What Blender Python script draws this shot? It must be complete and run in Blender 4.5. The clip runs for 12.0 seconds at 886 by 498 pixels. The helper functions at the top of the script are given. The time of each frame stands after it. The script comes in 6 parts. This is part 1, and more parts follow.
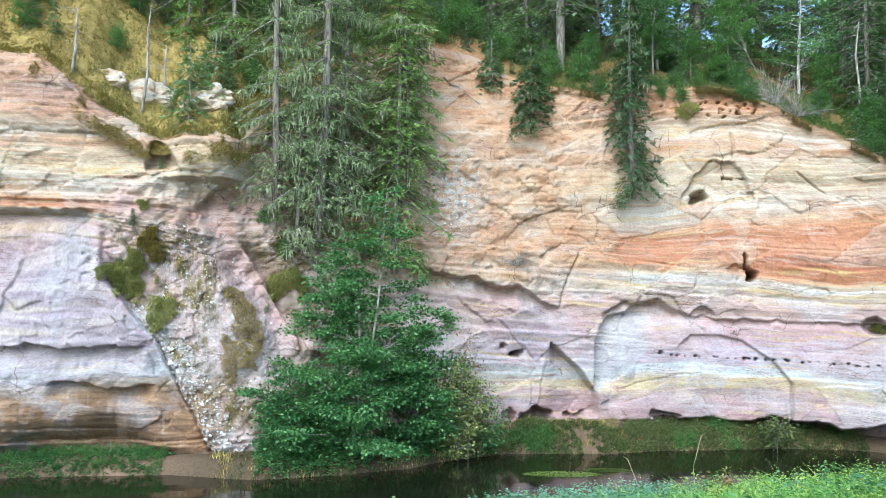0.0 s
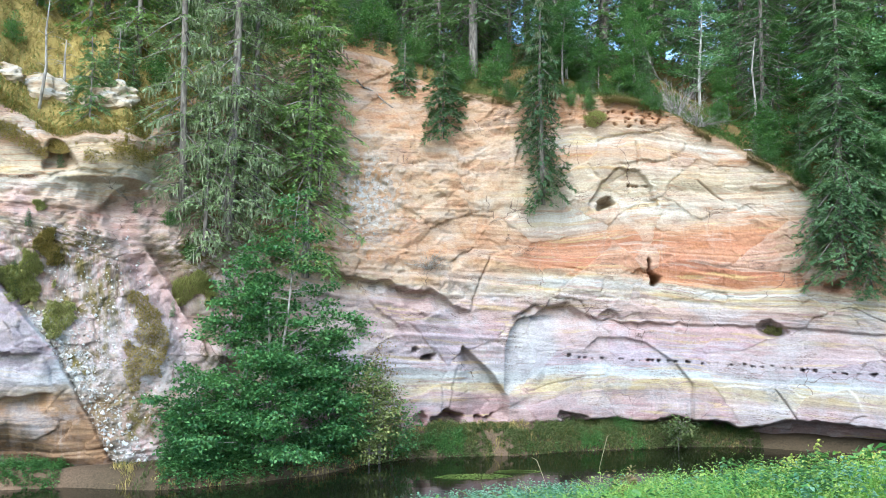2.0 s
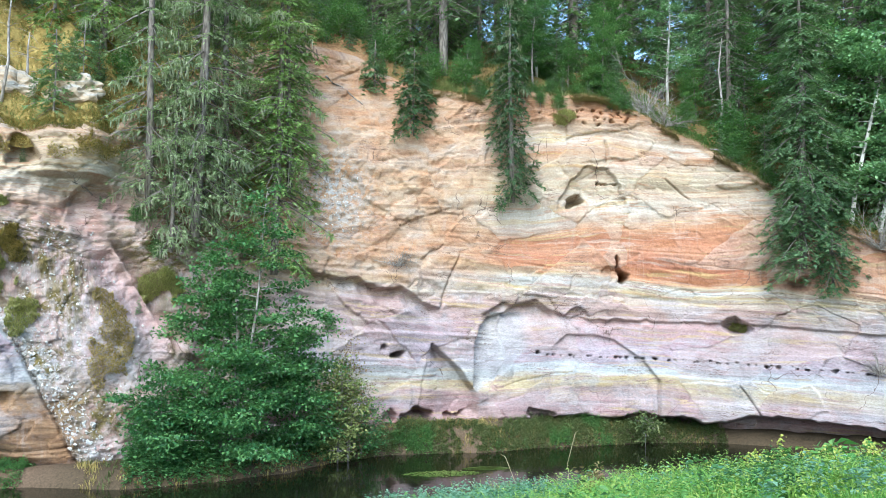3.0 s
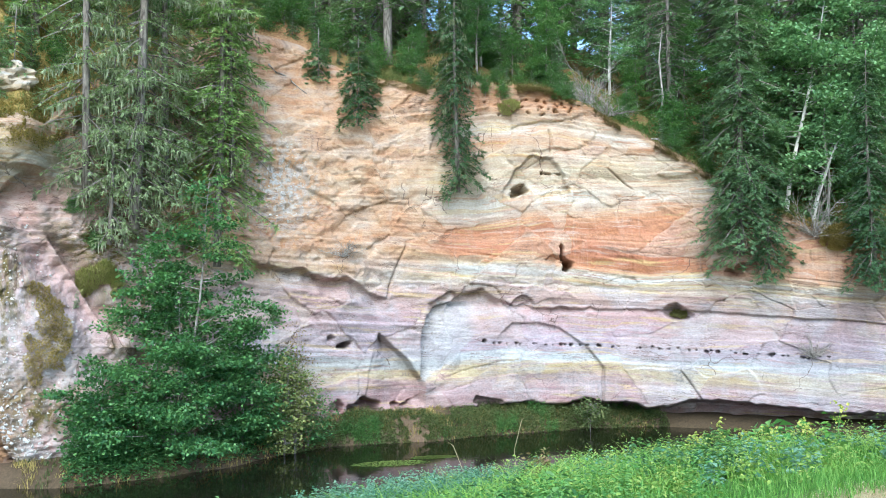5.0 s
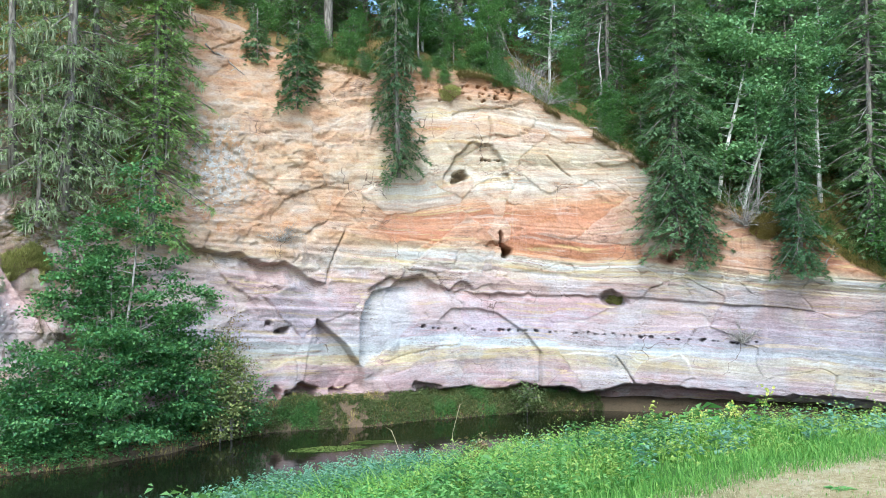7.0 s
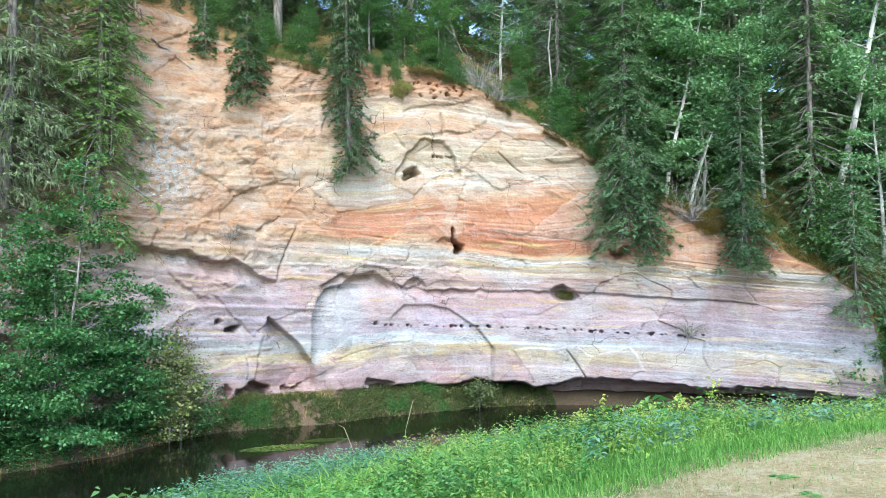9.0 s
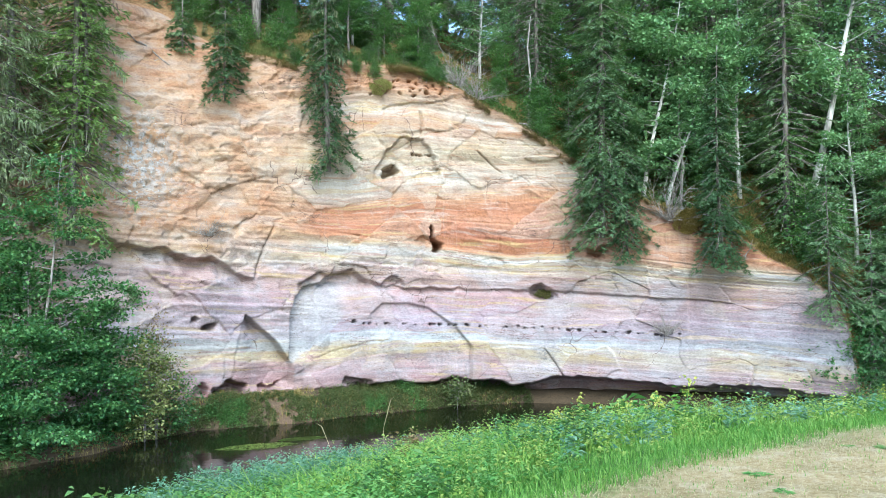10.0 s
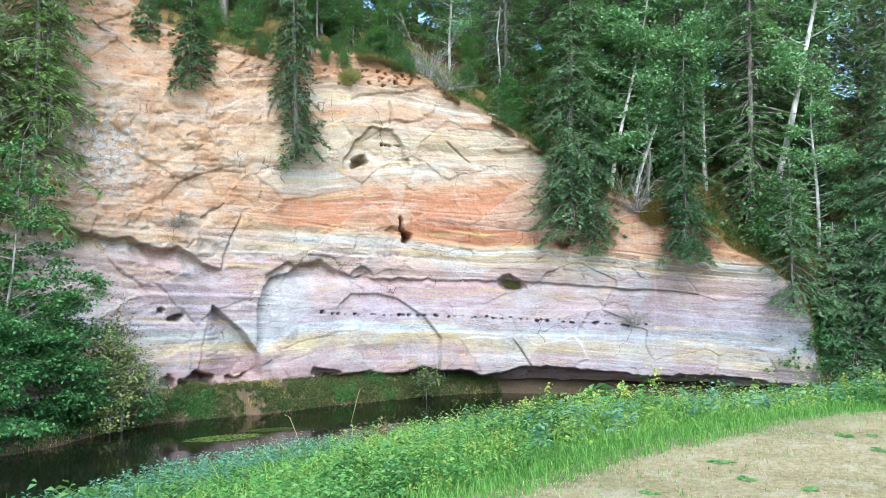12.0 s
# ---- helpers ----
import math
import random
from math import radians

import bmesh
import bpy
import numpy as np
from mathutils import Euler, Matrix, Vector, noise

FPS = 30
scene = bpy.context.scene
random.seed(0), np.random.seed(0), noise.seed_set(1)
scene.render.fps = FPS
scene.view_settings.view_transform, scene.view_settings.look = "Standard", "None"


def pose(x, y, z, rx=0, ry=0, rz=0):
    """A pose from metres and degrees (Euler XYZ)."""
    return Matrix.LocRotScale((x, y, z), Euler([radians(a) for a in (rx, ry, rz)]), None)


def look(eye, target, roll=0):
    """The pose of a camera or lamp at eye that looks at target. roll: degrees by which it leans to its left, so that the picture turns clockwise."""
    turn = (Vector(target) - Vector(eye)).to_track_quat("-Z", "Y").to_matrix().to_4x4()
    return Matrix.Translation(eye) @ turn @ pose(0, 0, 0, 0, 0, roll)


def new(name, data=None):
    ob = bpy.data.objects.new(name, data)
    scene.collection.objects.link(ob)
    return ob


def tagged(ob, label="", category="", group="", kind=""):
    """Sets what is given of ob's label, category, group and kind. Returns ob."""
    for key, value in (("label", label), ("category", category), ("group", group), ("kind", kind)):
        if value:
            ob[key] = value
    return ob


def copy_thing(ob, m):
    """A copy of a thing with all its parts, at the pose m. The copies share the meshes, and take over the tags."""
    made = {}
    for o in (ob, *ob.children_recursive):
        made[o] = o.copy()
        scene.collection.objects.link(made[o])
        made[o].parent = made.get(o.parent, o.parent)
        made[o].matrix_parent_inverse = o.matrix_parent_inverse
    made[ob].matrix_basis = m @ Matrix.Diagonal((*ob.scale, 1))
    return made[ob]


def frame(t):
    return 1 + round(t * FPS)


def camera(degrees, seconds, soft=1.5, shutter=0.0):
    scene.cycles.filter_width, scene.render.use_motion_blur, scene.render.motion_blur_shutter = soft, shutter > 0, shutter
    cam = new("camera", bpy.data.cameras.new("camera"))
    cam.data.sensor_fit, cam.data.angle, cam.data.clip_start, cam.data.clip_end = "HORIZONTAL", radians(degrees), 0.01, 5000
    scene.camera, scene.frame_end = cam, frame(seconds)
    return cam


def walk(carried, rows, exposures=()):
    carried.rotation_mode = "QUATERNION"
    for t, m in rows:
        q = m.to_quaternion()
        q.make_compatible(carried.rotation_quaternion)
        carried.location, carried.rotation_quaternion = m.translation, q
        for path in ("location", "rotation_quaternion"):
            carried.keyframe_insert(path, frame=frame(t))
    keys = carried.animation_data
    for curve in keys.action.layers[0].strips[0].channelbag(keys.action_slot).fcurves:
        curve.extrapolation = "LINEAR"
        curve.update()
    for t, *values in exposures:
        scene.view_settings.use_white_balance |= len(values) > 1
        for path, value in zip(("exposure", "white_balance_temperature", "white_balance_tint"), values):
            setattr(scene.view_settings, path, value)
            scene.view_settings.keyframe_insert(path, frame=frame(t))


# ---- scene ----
# ---------------------------------------------------------------- camera: a slow turn on the spot
cam = camera(56.4, 12.0, soft=0.55)
EYE = Vector((0.0, 0.0, 5.5))          # water lies at z = 0, the lawn at about 3.85
TURNS = [
    (0.0, 94.50, -0.40, -0.03), (0.5, 94.59, -0.34, -1.62), (1.0, 94.69, -0.03, -2.93),
    (1.5, 94.76, -0.09, -4.59), (2.0, 94.81, -0.17, -6.10), (2.5, 94.70, -0.13, -7.22),
    (3.0, 94.63, -0.19, -8.21), (5.0, 93.91, 0.57, -11.90), (5.5, 93.48, 0.25, -13.13),
    (6.0, 93.26, 0.14, -14.41), (6.5, 93.12, 0.21, -15.35), (7.0, 92.88, 0.35, -16.09),
    (7.5, 92.81, 0.57, -16.93), (9.5, 92.53, 0.72, -20.17), (10.0, 92.47, 0.62, -20.88),
    (10.5, 92.37, 0.55, -21.38), (11.0, 92.26, 0.43, -22.02), (11.5, 92.02, 0.56, -22.63),
    (12.0, 91.80, 0.55, -23.03),
]
walk(cam, [(t, pose(*EYE, rx, ry, rz)) for t, rx, ry, rz in TURNS], [(0.0, 1.47, 5720, 1), (12.0, 1.47, 5720, 1)])

# ---------------------------------------------------------------- light: soft bright sky, a veiled sun behind the camera
world = bpy.data.worlds.new("sky")
scene.world = world
world.use_nodes = True
wn = world.node_tree.nodes
sky = wn.new("ShaderNodeTexSky")
sky.sky_type = "NISHITA"
sky.sun_disc = False
SUN_ELEV, SUN_AZ = radians(40), radians(198)
sky.sun_elevation, sky.sun_rotation = SUN_ELEV, SUN_AZ
sky.air_density, sky.dust_density, sky.ozone_density = 1.0, 1.5, 1.5
wn["Background"].inputs["Strength"].default_value = 0.15
world.node_tree.links.new(sky.outputs["Color"], wn["Background"].inputs["Color"])
sun = new("sun", bpy.data.lights.new("sun", "SUN"))
sun.data.energy, sun.data.angle, sun.data.color = 1.45, radians(50), (1.0, 0.97, 0.93)
sun_way = Vector((math.sin(SUN_AZ) * math.cos(SUN_ELEV), math.cos(SUN_AZ) * math.cos(SUN_ELEV), math.sin(SUN_ELEV)))
sun.matrix_world = look(sun_way * 60, (0, 0, 0))


# ---------------------------------------------------------------- noise in numpy
def lattice(ix, iy, iz, seed):
    h = (ix * 374761393 + iy * 668265263 + iz * 2147483647 + seed * 1274126177) & 0xFFFFFFFF
    h = ((h ^ (h >> 13)) * 1103515245) & 0xFFFFFFFF
    h = ((h ^ (h >> 16)) * 2654435761) & 0xFFFFFFFF
    return ((h ^ (h >> 15)) & 0xFFFF) / 65535.0


def vnoise(x, y, seed=0):
    x, y = np.asarray(x, float), np.asarray(y, float)
    x, y = np.broadcast_arrays(x, y)
    ix, iy = np.floor(x).astype(np.int64), np.floor(y).astype(np.int64)
    fx, fy = x - ix, y - iy
    fx, fy = fx * fx * (3 - 2 * fx), fy * fy * (3 - 2 * fy)
    g = lambda a, b: lattice(ix + a, iy + b, 0, seed)
    return (g(0, 0) * (1 - fx) + g(1, 0) * fx) * (1 - fy) + (g(0, 1) * (1 - fx) + g(1, 1) * fx) * fy


def fbm(x, y, seed=0, octaves=4):
    total, amp, norm = 0, 1.0, 0
    for k in range(octaves):
        total = total + amp * (vnoise(np.asarray(x) * 2 ** k + 17.3 * k, np.asarray(y) * 2 ** k + 9.1 * k, seed + k) - 0.5)
        norm += amp
        amp *= 0.5
    return total / norm * 2


def ramp01(x, a, b):
    q = np.clip((np.asarray(x, float) - a) / (b - a), 0, 1)
    return q * q * (3 - 2 * q)


def line_at(u, *knots):
    return np.interp(u, [k[0] for k in knots], [k[1] for k in knots])


# ---------------------------------------------------------------- mesh helpers
def mesh_of(name, verts, faces, mat, smooth=False):
    me = bpy.data.meshes.new(name)
    me.from_pydata(np.asarray(verts, float).tolist() if isinstance(verts, np.ndarray) else verts, [],
                   faces.tolist() if isinstance(faces, np.ndarray) else faces)
    me.materials.append(mat)
    if smooth:
        me.polygons.foreach_set("use_smooth", np.ones(len(me.polygons), dtype=bool))
    me.update()
    return me


def part(name, me, parent, label=""):
    ob = new(name, me)
    ob.parent = parent
    return tagged(ob, label)


class Heap:
    """Gathers many small faces into one mesh."""

    def __init__(self):
        self.v, self.loops, self.sizes, self.n = [], [], [], 0

    def add(self, verts, faces):
        self.v.append(np.asarray(verts, float))
        for f in faces:
            self.loops.append(np.array(f, dtype=np.int64) + self.n)
        self.sizes.append(np.array([len(f) for f in faces]))
        self.n += len(verts)

    def batch(self, verts, k, pattern):
        """verts: (m, k, 3); pattern: faces within each k."""
        m = len(verts)
        base = self.n + np.arange(m)[:, None] * k
        self.v.append(verts.reshape(-1, 3))
        for p in pattern:
            self.loops.append((base + np.array(p)[None, :]).reshape(-1))
            self.sizes.append(np.full(m, len(p)))
        self.n += m * k

    def mesh(self, name, mat, smooth=False):
        v, loops, sizes = np.vstack(self.v), np.concatenate(self.loops), np.concatenate(self.sizes)
        me = bpy.data.meshes.new(name)
        me.vertices.add(len(v))
        me.vertices.foreach_set("co", v.astype(np.float32).reshape(-1))
        me.loops.add(len(loops))
        me.loops.foreach_set("vertex_index", loops.astype(np.int32))
        me.polygons.add(len(sizes))
        me.polygons.foreach_set("loop_start", np.r_[0, np.cumsum(sizes)[:-1]].astype(np.int32))
        me.polygons.foreach_set("use_smooth", np.full(len(sizes), smooth))
        me.materials.append(mat)
        me.update(calc_edges=True)
        return me


def tube(heap, pts, radii, sides=7):
    pts = [Vector(p) for p in pts]
    rings = []
    for i, p in enumerate(pts):
        d = (pts[min(i + 1, len(pts) - 1)] - pts[max(i - 1, 0)]).normalized()
        a = d.orthogonal().normalized()
        b = d.cross(a)
        rings += [tuple(p + (a * math.cos(k * math.tau / sides) + b * math.sin(k * math.tau / sides)) * radii[i]) for k in range(sides)]
    faces = []
    for i in range(len(pts) - 1):
        for k in range(sides):
            k2 = (k + 1) % sides
            faces.append((i * sides + k, i * sides + k2, (i + 1) * sides + k2, (i + 1) * sides + k))
    faces.append(tuple(range((len(pts) - 1) * sides, len(pts) * sides)))
    faces.append(tuple(reversed(range(sides))))
    heap.add(rings, faces)


# ---------------------------------------------------------------- materials
def material(name, rough=0.8, spec=0.3):
    m = bpy.data.materials.new(name)
    m.use_nodes = True
    b = m.node_tree.nodes["Principled BSDF"]
    b.inputs["Roughness"].default_value = rough
    b.inputs["Specular IOR Level"].default_value = spec
    return m, m.node_tree, b


def node(nt, kind, **sets):
    n = nt.nodes.new(kind)
    for k, v in sets.items():
        if k in n.inputs:
            n.inputs[k].default_value = v
    return n


def noise_tex(nt, vec, scale, detail=4.0, rough=0.55, distort=0.0):
    n = node(nt, "ShaderNodeTexNoise", Scale=scale, Detail=detail, Roughness=rough, Distortion=distort)
    if vec is not None:
        nt.links.new(vec, n.inputs["Vector"])
    return n.outputs["Fac"]


def ramp(nt, fac, stops, mode="LINEAR"):
    n = nt.nodes.new("ShaderNodeValToRGB")
    n.color_ramp.interpolation = mode
    els = n.color_ramp.elements
    while len(els) < len(stops):
        els.new(0.5)
    for e, (p, c) in zip(els, stops):
        e.position = p
        e.color = (c, c, c, 1) if isinstance(c, (int, float)) else (*c, 1)
    nt.links.new(fac, n.inputs["Fac"])
    return n.outputs["Color"]


def mix(nt, fac, a, b, blend="MIX"):
    n = nt.nodes.new("ShaderNodeMix")
    n.data_type, n.blend_type = "RGBA", blend
    for sock, v in ((n.inputs[0], fac), (n.inputs[6], a), (n.inputs[7], b)):
        if isinstance(v, bpy.types.NodeSocket):
            nt.links.new(v, sock)
        elif isinstance(v, (int, float)):
            sock.default_value = v
        else:
            sock.default_value = (*v, 1)
    return n.outputs[2]


def maths(nt, op, a, b=0.0, c=None):
    n = nt.nodes.new("ShaderNodeMath")
    n.operation = op
    for sock, v in zip(n.inputs, (a, b, c)):
        if isinstance(v, bpy.types.NodeSocket):
            nt.links.new(v, sock)
        elif v is not None:
            sock.default_value = v
    return n.outputs[0]


def scaled(nt, vec, sx, sy, sz=1.0, turn=0.0):
    n = nt.nodes.new("ShaderNodeMapping")
    n.inputs["Scale"].default_value = (sx, sy, sz)
    n.inputs["Rotation"].default_value = (0, 0, turn)
    nt.links.new(vec, n.inputs["Vector"])
    return n.outputs["Vector"]


def bump(nt, b, height, strength, distance):
    n = node(nt, "ShaderNodeBump", Strength=strength, Distance=distance)
    nt.links.new(height, n.inputs["Height"])
    nt.links.new(n.outputs["Normal"], b.inputs["Normal"])


def attr(nt, name):
    n = nt.nodes.new("ShaderNodeAttribute")
    n.attribute_name = name
    return n.outputs["Fac"]


def leafy(name, colours, rough=0.55, through_light=0.3):
    """Foliage: each leaf takes its own tint; some light comes through."""
    m, nt, b = material(name, rough, 0.35)
    g = nt.nodes.new("ShaderNodeNewGeometry")
    o = nt.nodes.new("ShaderNodeObjectInfo")
    tc = nt.nodes.new("ShaderNodeTexCoord").outputs["Object"]
    patch = noise_tex(nt, tc, 0.55, 3)
    fac = maths(nt, "ADD", maths(nt, "MULTIPLY", g.outputs["Random Per Island"], 0.75), maths(nt, "MULTIPLY", maths(nt, "SUBTRACT", maths(nt, "MULTIPLY", patch, 1.6), 0.5), 0.5))
    fac = maths(nt, "ADD", fac, maths(nt, "MULTIPLY", maths(nt, "SUBTRACT", o.outputs["Random"], 0.5), 0.25))
    k = len(colours) - 1
    col = ramp(nt, fac, [(0.15 + 0.7 * i / k, c) for i, c in enumerate(colours)])
    nt.links.new(col, b.inputs["Base Color"])
    tr = nt.nodes.new("ShaderNodeBsdfTranslucent")
    nt.links.new(mix(nt, 0.5, col, (0.25, 0.4, 0.05)), tr.inputs["Color"])
    ms = nt.nodes.new("ShaderNodeMixShader")
    ms.inputs[0].default_value = through_light
    nt.links.new(b.outputs[0], ms.inputs[1])
    nt.links.new(tr.outputs[0], ms.inputs[2])
    nt.links.new(ms.outputs[0], nt.nodes["Material Output"].inputs["Surface"])
    return m


def bark(name, dark, light, streak=6.0):
    m, nt, b = material(name, 0.9, 0.2)
    tc = nt.nodes.new("ShaderNodeTexCoord").outputs["Object"]
    f = noise_tex(nt, scaled(nt, tc, streak, streak, streak * 0.25), 2.0, 5)
    nt.links.new(ramp(nt, f, [(0.35, dark), (0.65, light)]), b.inputs["Base Color"])
    bump(nt, b, f, 0.6, 0.03)
    return m


M_NEEDLE = leafy("spruce_needles", [(0.055, 0.12, 0.065), (0.125, 0.225, 0.115), (0.24, 0.37, 0.19)], 0.6, 0.35)
M_NEEDLE_DARK = leafy("dark_spruce_needles", [(0.03, 0.075, 0.04), (0.066, 0.14, 0.068), (0.13, 0.23, 0.105)], 0.6, 0.28)
M_NEEDLE_PALE = leafy("spruce_needles_pale", [(0.085, 0.165, 0.08), (0.18, 0.29, 0.135), (0.31, 0.44, 0.22)], 0.6, 0.38)
M_BEARD = leafy("hanging_lichen", [(0.17, 0.212, 0.119), (0.289, 0.323, 0.204), (0.408, 0.442, 0.306)], 0.9, 0.3)
M_GULLY = leafy("gully_spruce_needles", [(0.0935, 0.176, 0.0605), (0.22, 0.352, 0.11), (0.374, 0.528, 0.187)], 0.6, 0.4)
M_GULLY_PALE = leafy("lichen_grey_needles", [(0.134, 0.19, 0.0952), (0.269, 0.347, 0.179), (0.426, 0.515, 0.291)], 0.7, 0.4)
M_SHORE = leafy("shore_plants", [(0.0425, 0.0723, 0.0255), (0.0935, 0.128, 0.0425), (0.187, 0.212, 0.0765)], 0.7, 0.25)
M_ALDER = leafy("alder_leaves", [(0.0172, 0.0702, 0.025), (0.0507, 0.16, 0.0546), (0.148, 0.312, 0.101)], 0.4, 0.3)
M_LEAF = leafy("broad_leaves", [(0.035, 0.11, 0.04), (0.08, 0.20, 0.06), (0.17, 0.32, 0.09)], 0.45, 0.35)
M_BIRCHLEAF = leafy("birch_leaves", [(0.10, 0.21, 0.10), (0.19, 0.36, 0.16), (0.32, 0.52, 0.24)], 0.45, 0.35)
M_GRASS = leafy("bank_grass", [(0.0672, 0.202, 0.0294), (0.134, 0.319, 0.0546), (0.252, 0.437, 0.101)], 0.65, 0.35)
M_TALLGRASS = leafy("tall_bank_grass", [(0.10, 0.25, 0.03), (0.21, 0.40, 0.06), (0.36, 0.52, 0.11)], 0.6, 0.35)
M_HERB = leafy("bank_herbs", [(0.0588, 0.21, 0.0504), (0.126, 0.319, 0.0756), (0.218, 0.403, 0.118)], 0.65, 0.3)
M_GREYHERB = leafy("grey_green_herbs", [(0.0756, 0.202, 0.118), (0.143, 0.294, 0.185), (0.227, 0.386, 0.26)], 0.7, 0.25)
M_YELLOW = leafy("yellow_flowers", [(0.34, 0.408, 0.068), (0.493, 0.527, 0.111), (0.612, 0.595, 0.17)], 0.6, 0.3)
M_YELLOWHERB = leafy("yellow_green_herbs", [(0.145, 0.289, 0.051), (0.255, 0.391, 0.0765), (0.383, 0.468, 0.119)], 0.6, 0.3)
M_REDHERB = leafy("dry_red_herbs", [(0.14, 0.09, 0.05), (0.22, 0.13, 0.07), (0.26, 0.21, 0.09)], 0.7, 0.2)
M_DRY = leafy("dry_lawn_grass", [(0.353, 0.269, 0.134), (0.521, 0.42, 0.244), (0.638, 0.546, 0.353)], 0.8, 0.2)
M_MOSS = leafy("moss_tufts", [(0.187, 0.165, 0.055), (0.363, 0.275, 0.0935), (0.506, 0.396, 0.154)], 0.9, 0.15)
M_MOSSGREEN = leafy("green_moss_tufts", [(0.09, 0.125, 0.04), (0.19, 0.23, 0.07), (0.30, 0.33, 0.12)], 0.9, 0.15)
M_CUSHION = leafy("olive_moss", [(0.26, 0.27, 0.11), (0.42, 0.41, 0.17), (0.56, 0.53, 0.24)], 0.9, 0.3)
M_TWIG = bark("dead_twigs", (0.17, 0.15, 0.13), (0.42, 0.39, 0.36))
M_BARK = bark("spruce_bark", (0.10, 0.085, 0.075), (0.30, 0.27, 0.24))
M_BIRCH = bark("birch_bark", (0.25, 0.24, 0.22), (0.72, 0.70, 0.66), 2.0)


# ---------------------------------------------------------------- the plan of the cliff: a line that curves round the river
KNOTS = [(-40, 20), (-30, 25), (-20, 28), (-13, 29.5), (-8, 31), (-3.5, 33), (1, 34.5), (6, 35.5), (12, 35.5), (17, 34),
         (21.5, 31), (25, 27.2), (27.5, 23), (29.5, 17)]


def plan_line():
    k = np.array(KNOTS, float)
    p = np.vstack([2 * k[0] - k[1], k, 2 * k[-1] - k[-2]])
    out = []
    for i in range(1, len(p) - 2):
        a, b, c, d = p[i - 1:i + 3]
        for q in np.linspace(0, 1, 40, endpoint=False):
            out.append(0.5 * (2 * b + (c - a) * q + (2 * a - 5 * b + 4 * c - d) * q * q + (3 * b - a - 3 * c + d) * q ** 3))
    out = np.array(out + [k[-1]])
    u = np.r_[0, np.cumsum(np.linalg.norm(np.diff(out, axis=0), axis=1))]
    return out, u - np.interp(0, out[:, 0], u)


PLAN, PLAN_U = plan_line()


def on_plan(u):
    """Place on the line at u metres along it, and the way out of the rock there (towards the river)."""
    u = np.asarray(u, float)
    x, y = np.interp(u, PLAN_U, PLAN[:, 0]), np.interp(u, PLAN_U, PLAN[:, 1])
    dx = np.interp(u + 1.2, PLAN_U, PLAN[:, 0]) - np.interp(u - 1.2, PLAN_U, PLAN[:, 0])
    dy = np.interp(u + 1.2, PLAN_U, PLAN[:, 1]) - np.interp(u - 1.2, PLAN_U, PLAN[:, 1])
    n = np.hypot(dx, dy)
    return x, y, dy / n, -dx / n


def rim(u):
    """Height of the cliff's upper edge."""
    z = line_at(u, (-40, 15.5), (-16.8, 15.1), (-15.6, 14.9), (-14.3, 13.9), (-13.1, 13.0), (-11.7, 12.1), (-8.5, 12.2), (-6.8, 14.0), (-4.5, 15.8), (-2, 17.3),
                (-0.3, 17.9), (2.3, 17.7), (3.4, 16.8), (5.2, 15.8), (6.8, 15.5), (9.4, 15.9), (12.9, 15.5), (14.5, 14.6), (15.6, 14.0), (17.2, 13.1), (18.7, 12.1),
                (19.7, 11.2), (22.7, 9.2), (25.4, 7.85), (26.8, 7.4), (28.6, 6.25), (30.2, 5.2), (30.8, 3.9), (31.2, 1.0), (40, 0.6))
    return z + 0.25 * fbm(np.asarray(u) * 0.9, 3.3, 5)


def scar(u, z, cu, top, half, drop, depth, lean=0.0):
    """A spalled hollow with a sharp arched upper edge that runs out softly below."""
    a = (u - cu - lean * (top - z)) / half
    edge = top - drop * 0.75 * np.clip(np.abs(a), 0, 1) ** 2.2
    inside = ramp01(edge - z, 0, 0.10) * ramp01(1 - np.abs(a), 0, 0.08)
    return -depth * inside * (1 - ramp01(top - z, drop * 0.55, drop))


def pit(u, z, cu, cz, ru, rz, depth):
    """A hole with a fairly sharp rim."""
    r = np.hypot((u - cu) / ru, (z - cz) / rz)
    return -depth * (1 - ramp01(r, 0.55, 1.0))


def ledge(u, z, edge, out, run, u0, u1):
    """Rock above the edge stands out; below it falls back and comes forward again over run metres."""
    w = ramp01(u, u0, u0 + 0.5) * (1 - ramp01(u, u1 - 0.5, u1))
    below = edge - z
    return -out * w * ramp01(below, 0, 0.09) * (1 - ramp01(below, 0.1, run))


def slabs(x, y, seed):
    """Broken slabs: each cell has its own depth and tilt. Returns the depth and the distance to the nearest joint."""
    ix, iy = np.floor(x).astype(np.int64), np.floor(y).astype(np.int64)
    best, second = np.full(x.shape, 9.0), np.full(x.shape, 9.0)
    depth, ident = np.zeros(x.shape), np.zeros(x.shape)
    for a in (-1, 0, 1):
        for b in (-1, 0, 1):
            cx, cy = ix + a, iy + b
            dx, dy = x - cx - lattice(cx, cy, 1, seed), y - cy - lattice(cx, cy, 2, seed)
            r = np.hypot(dx, dy)
            near = r < best
            second = np.where(near, best, np.minimum(second, r))
            here = lattice(cx, cy, 3, seed) - 0.5 + 0.9 * dx * (lattice(cx, cy, 4, seed) - 0.5) + 0.9 * dy * (lattice(cx, cy, 5, seed) - 0.35)
            depth = np.where(near, here, depth)
            ident = np.where(near, lattice(cx, cy, 6, seed), ident)
            best = np.where(near, r, best)
    return depth, second - best, ident


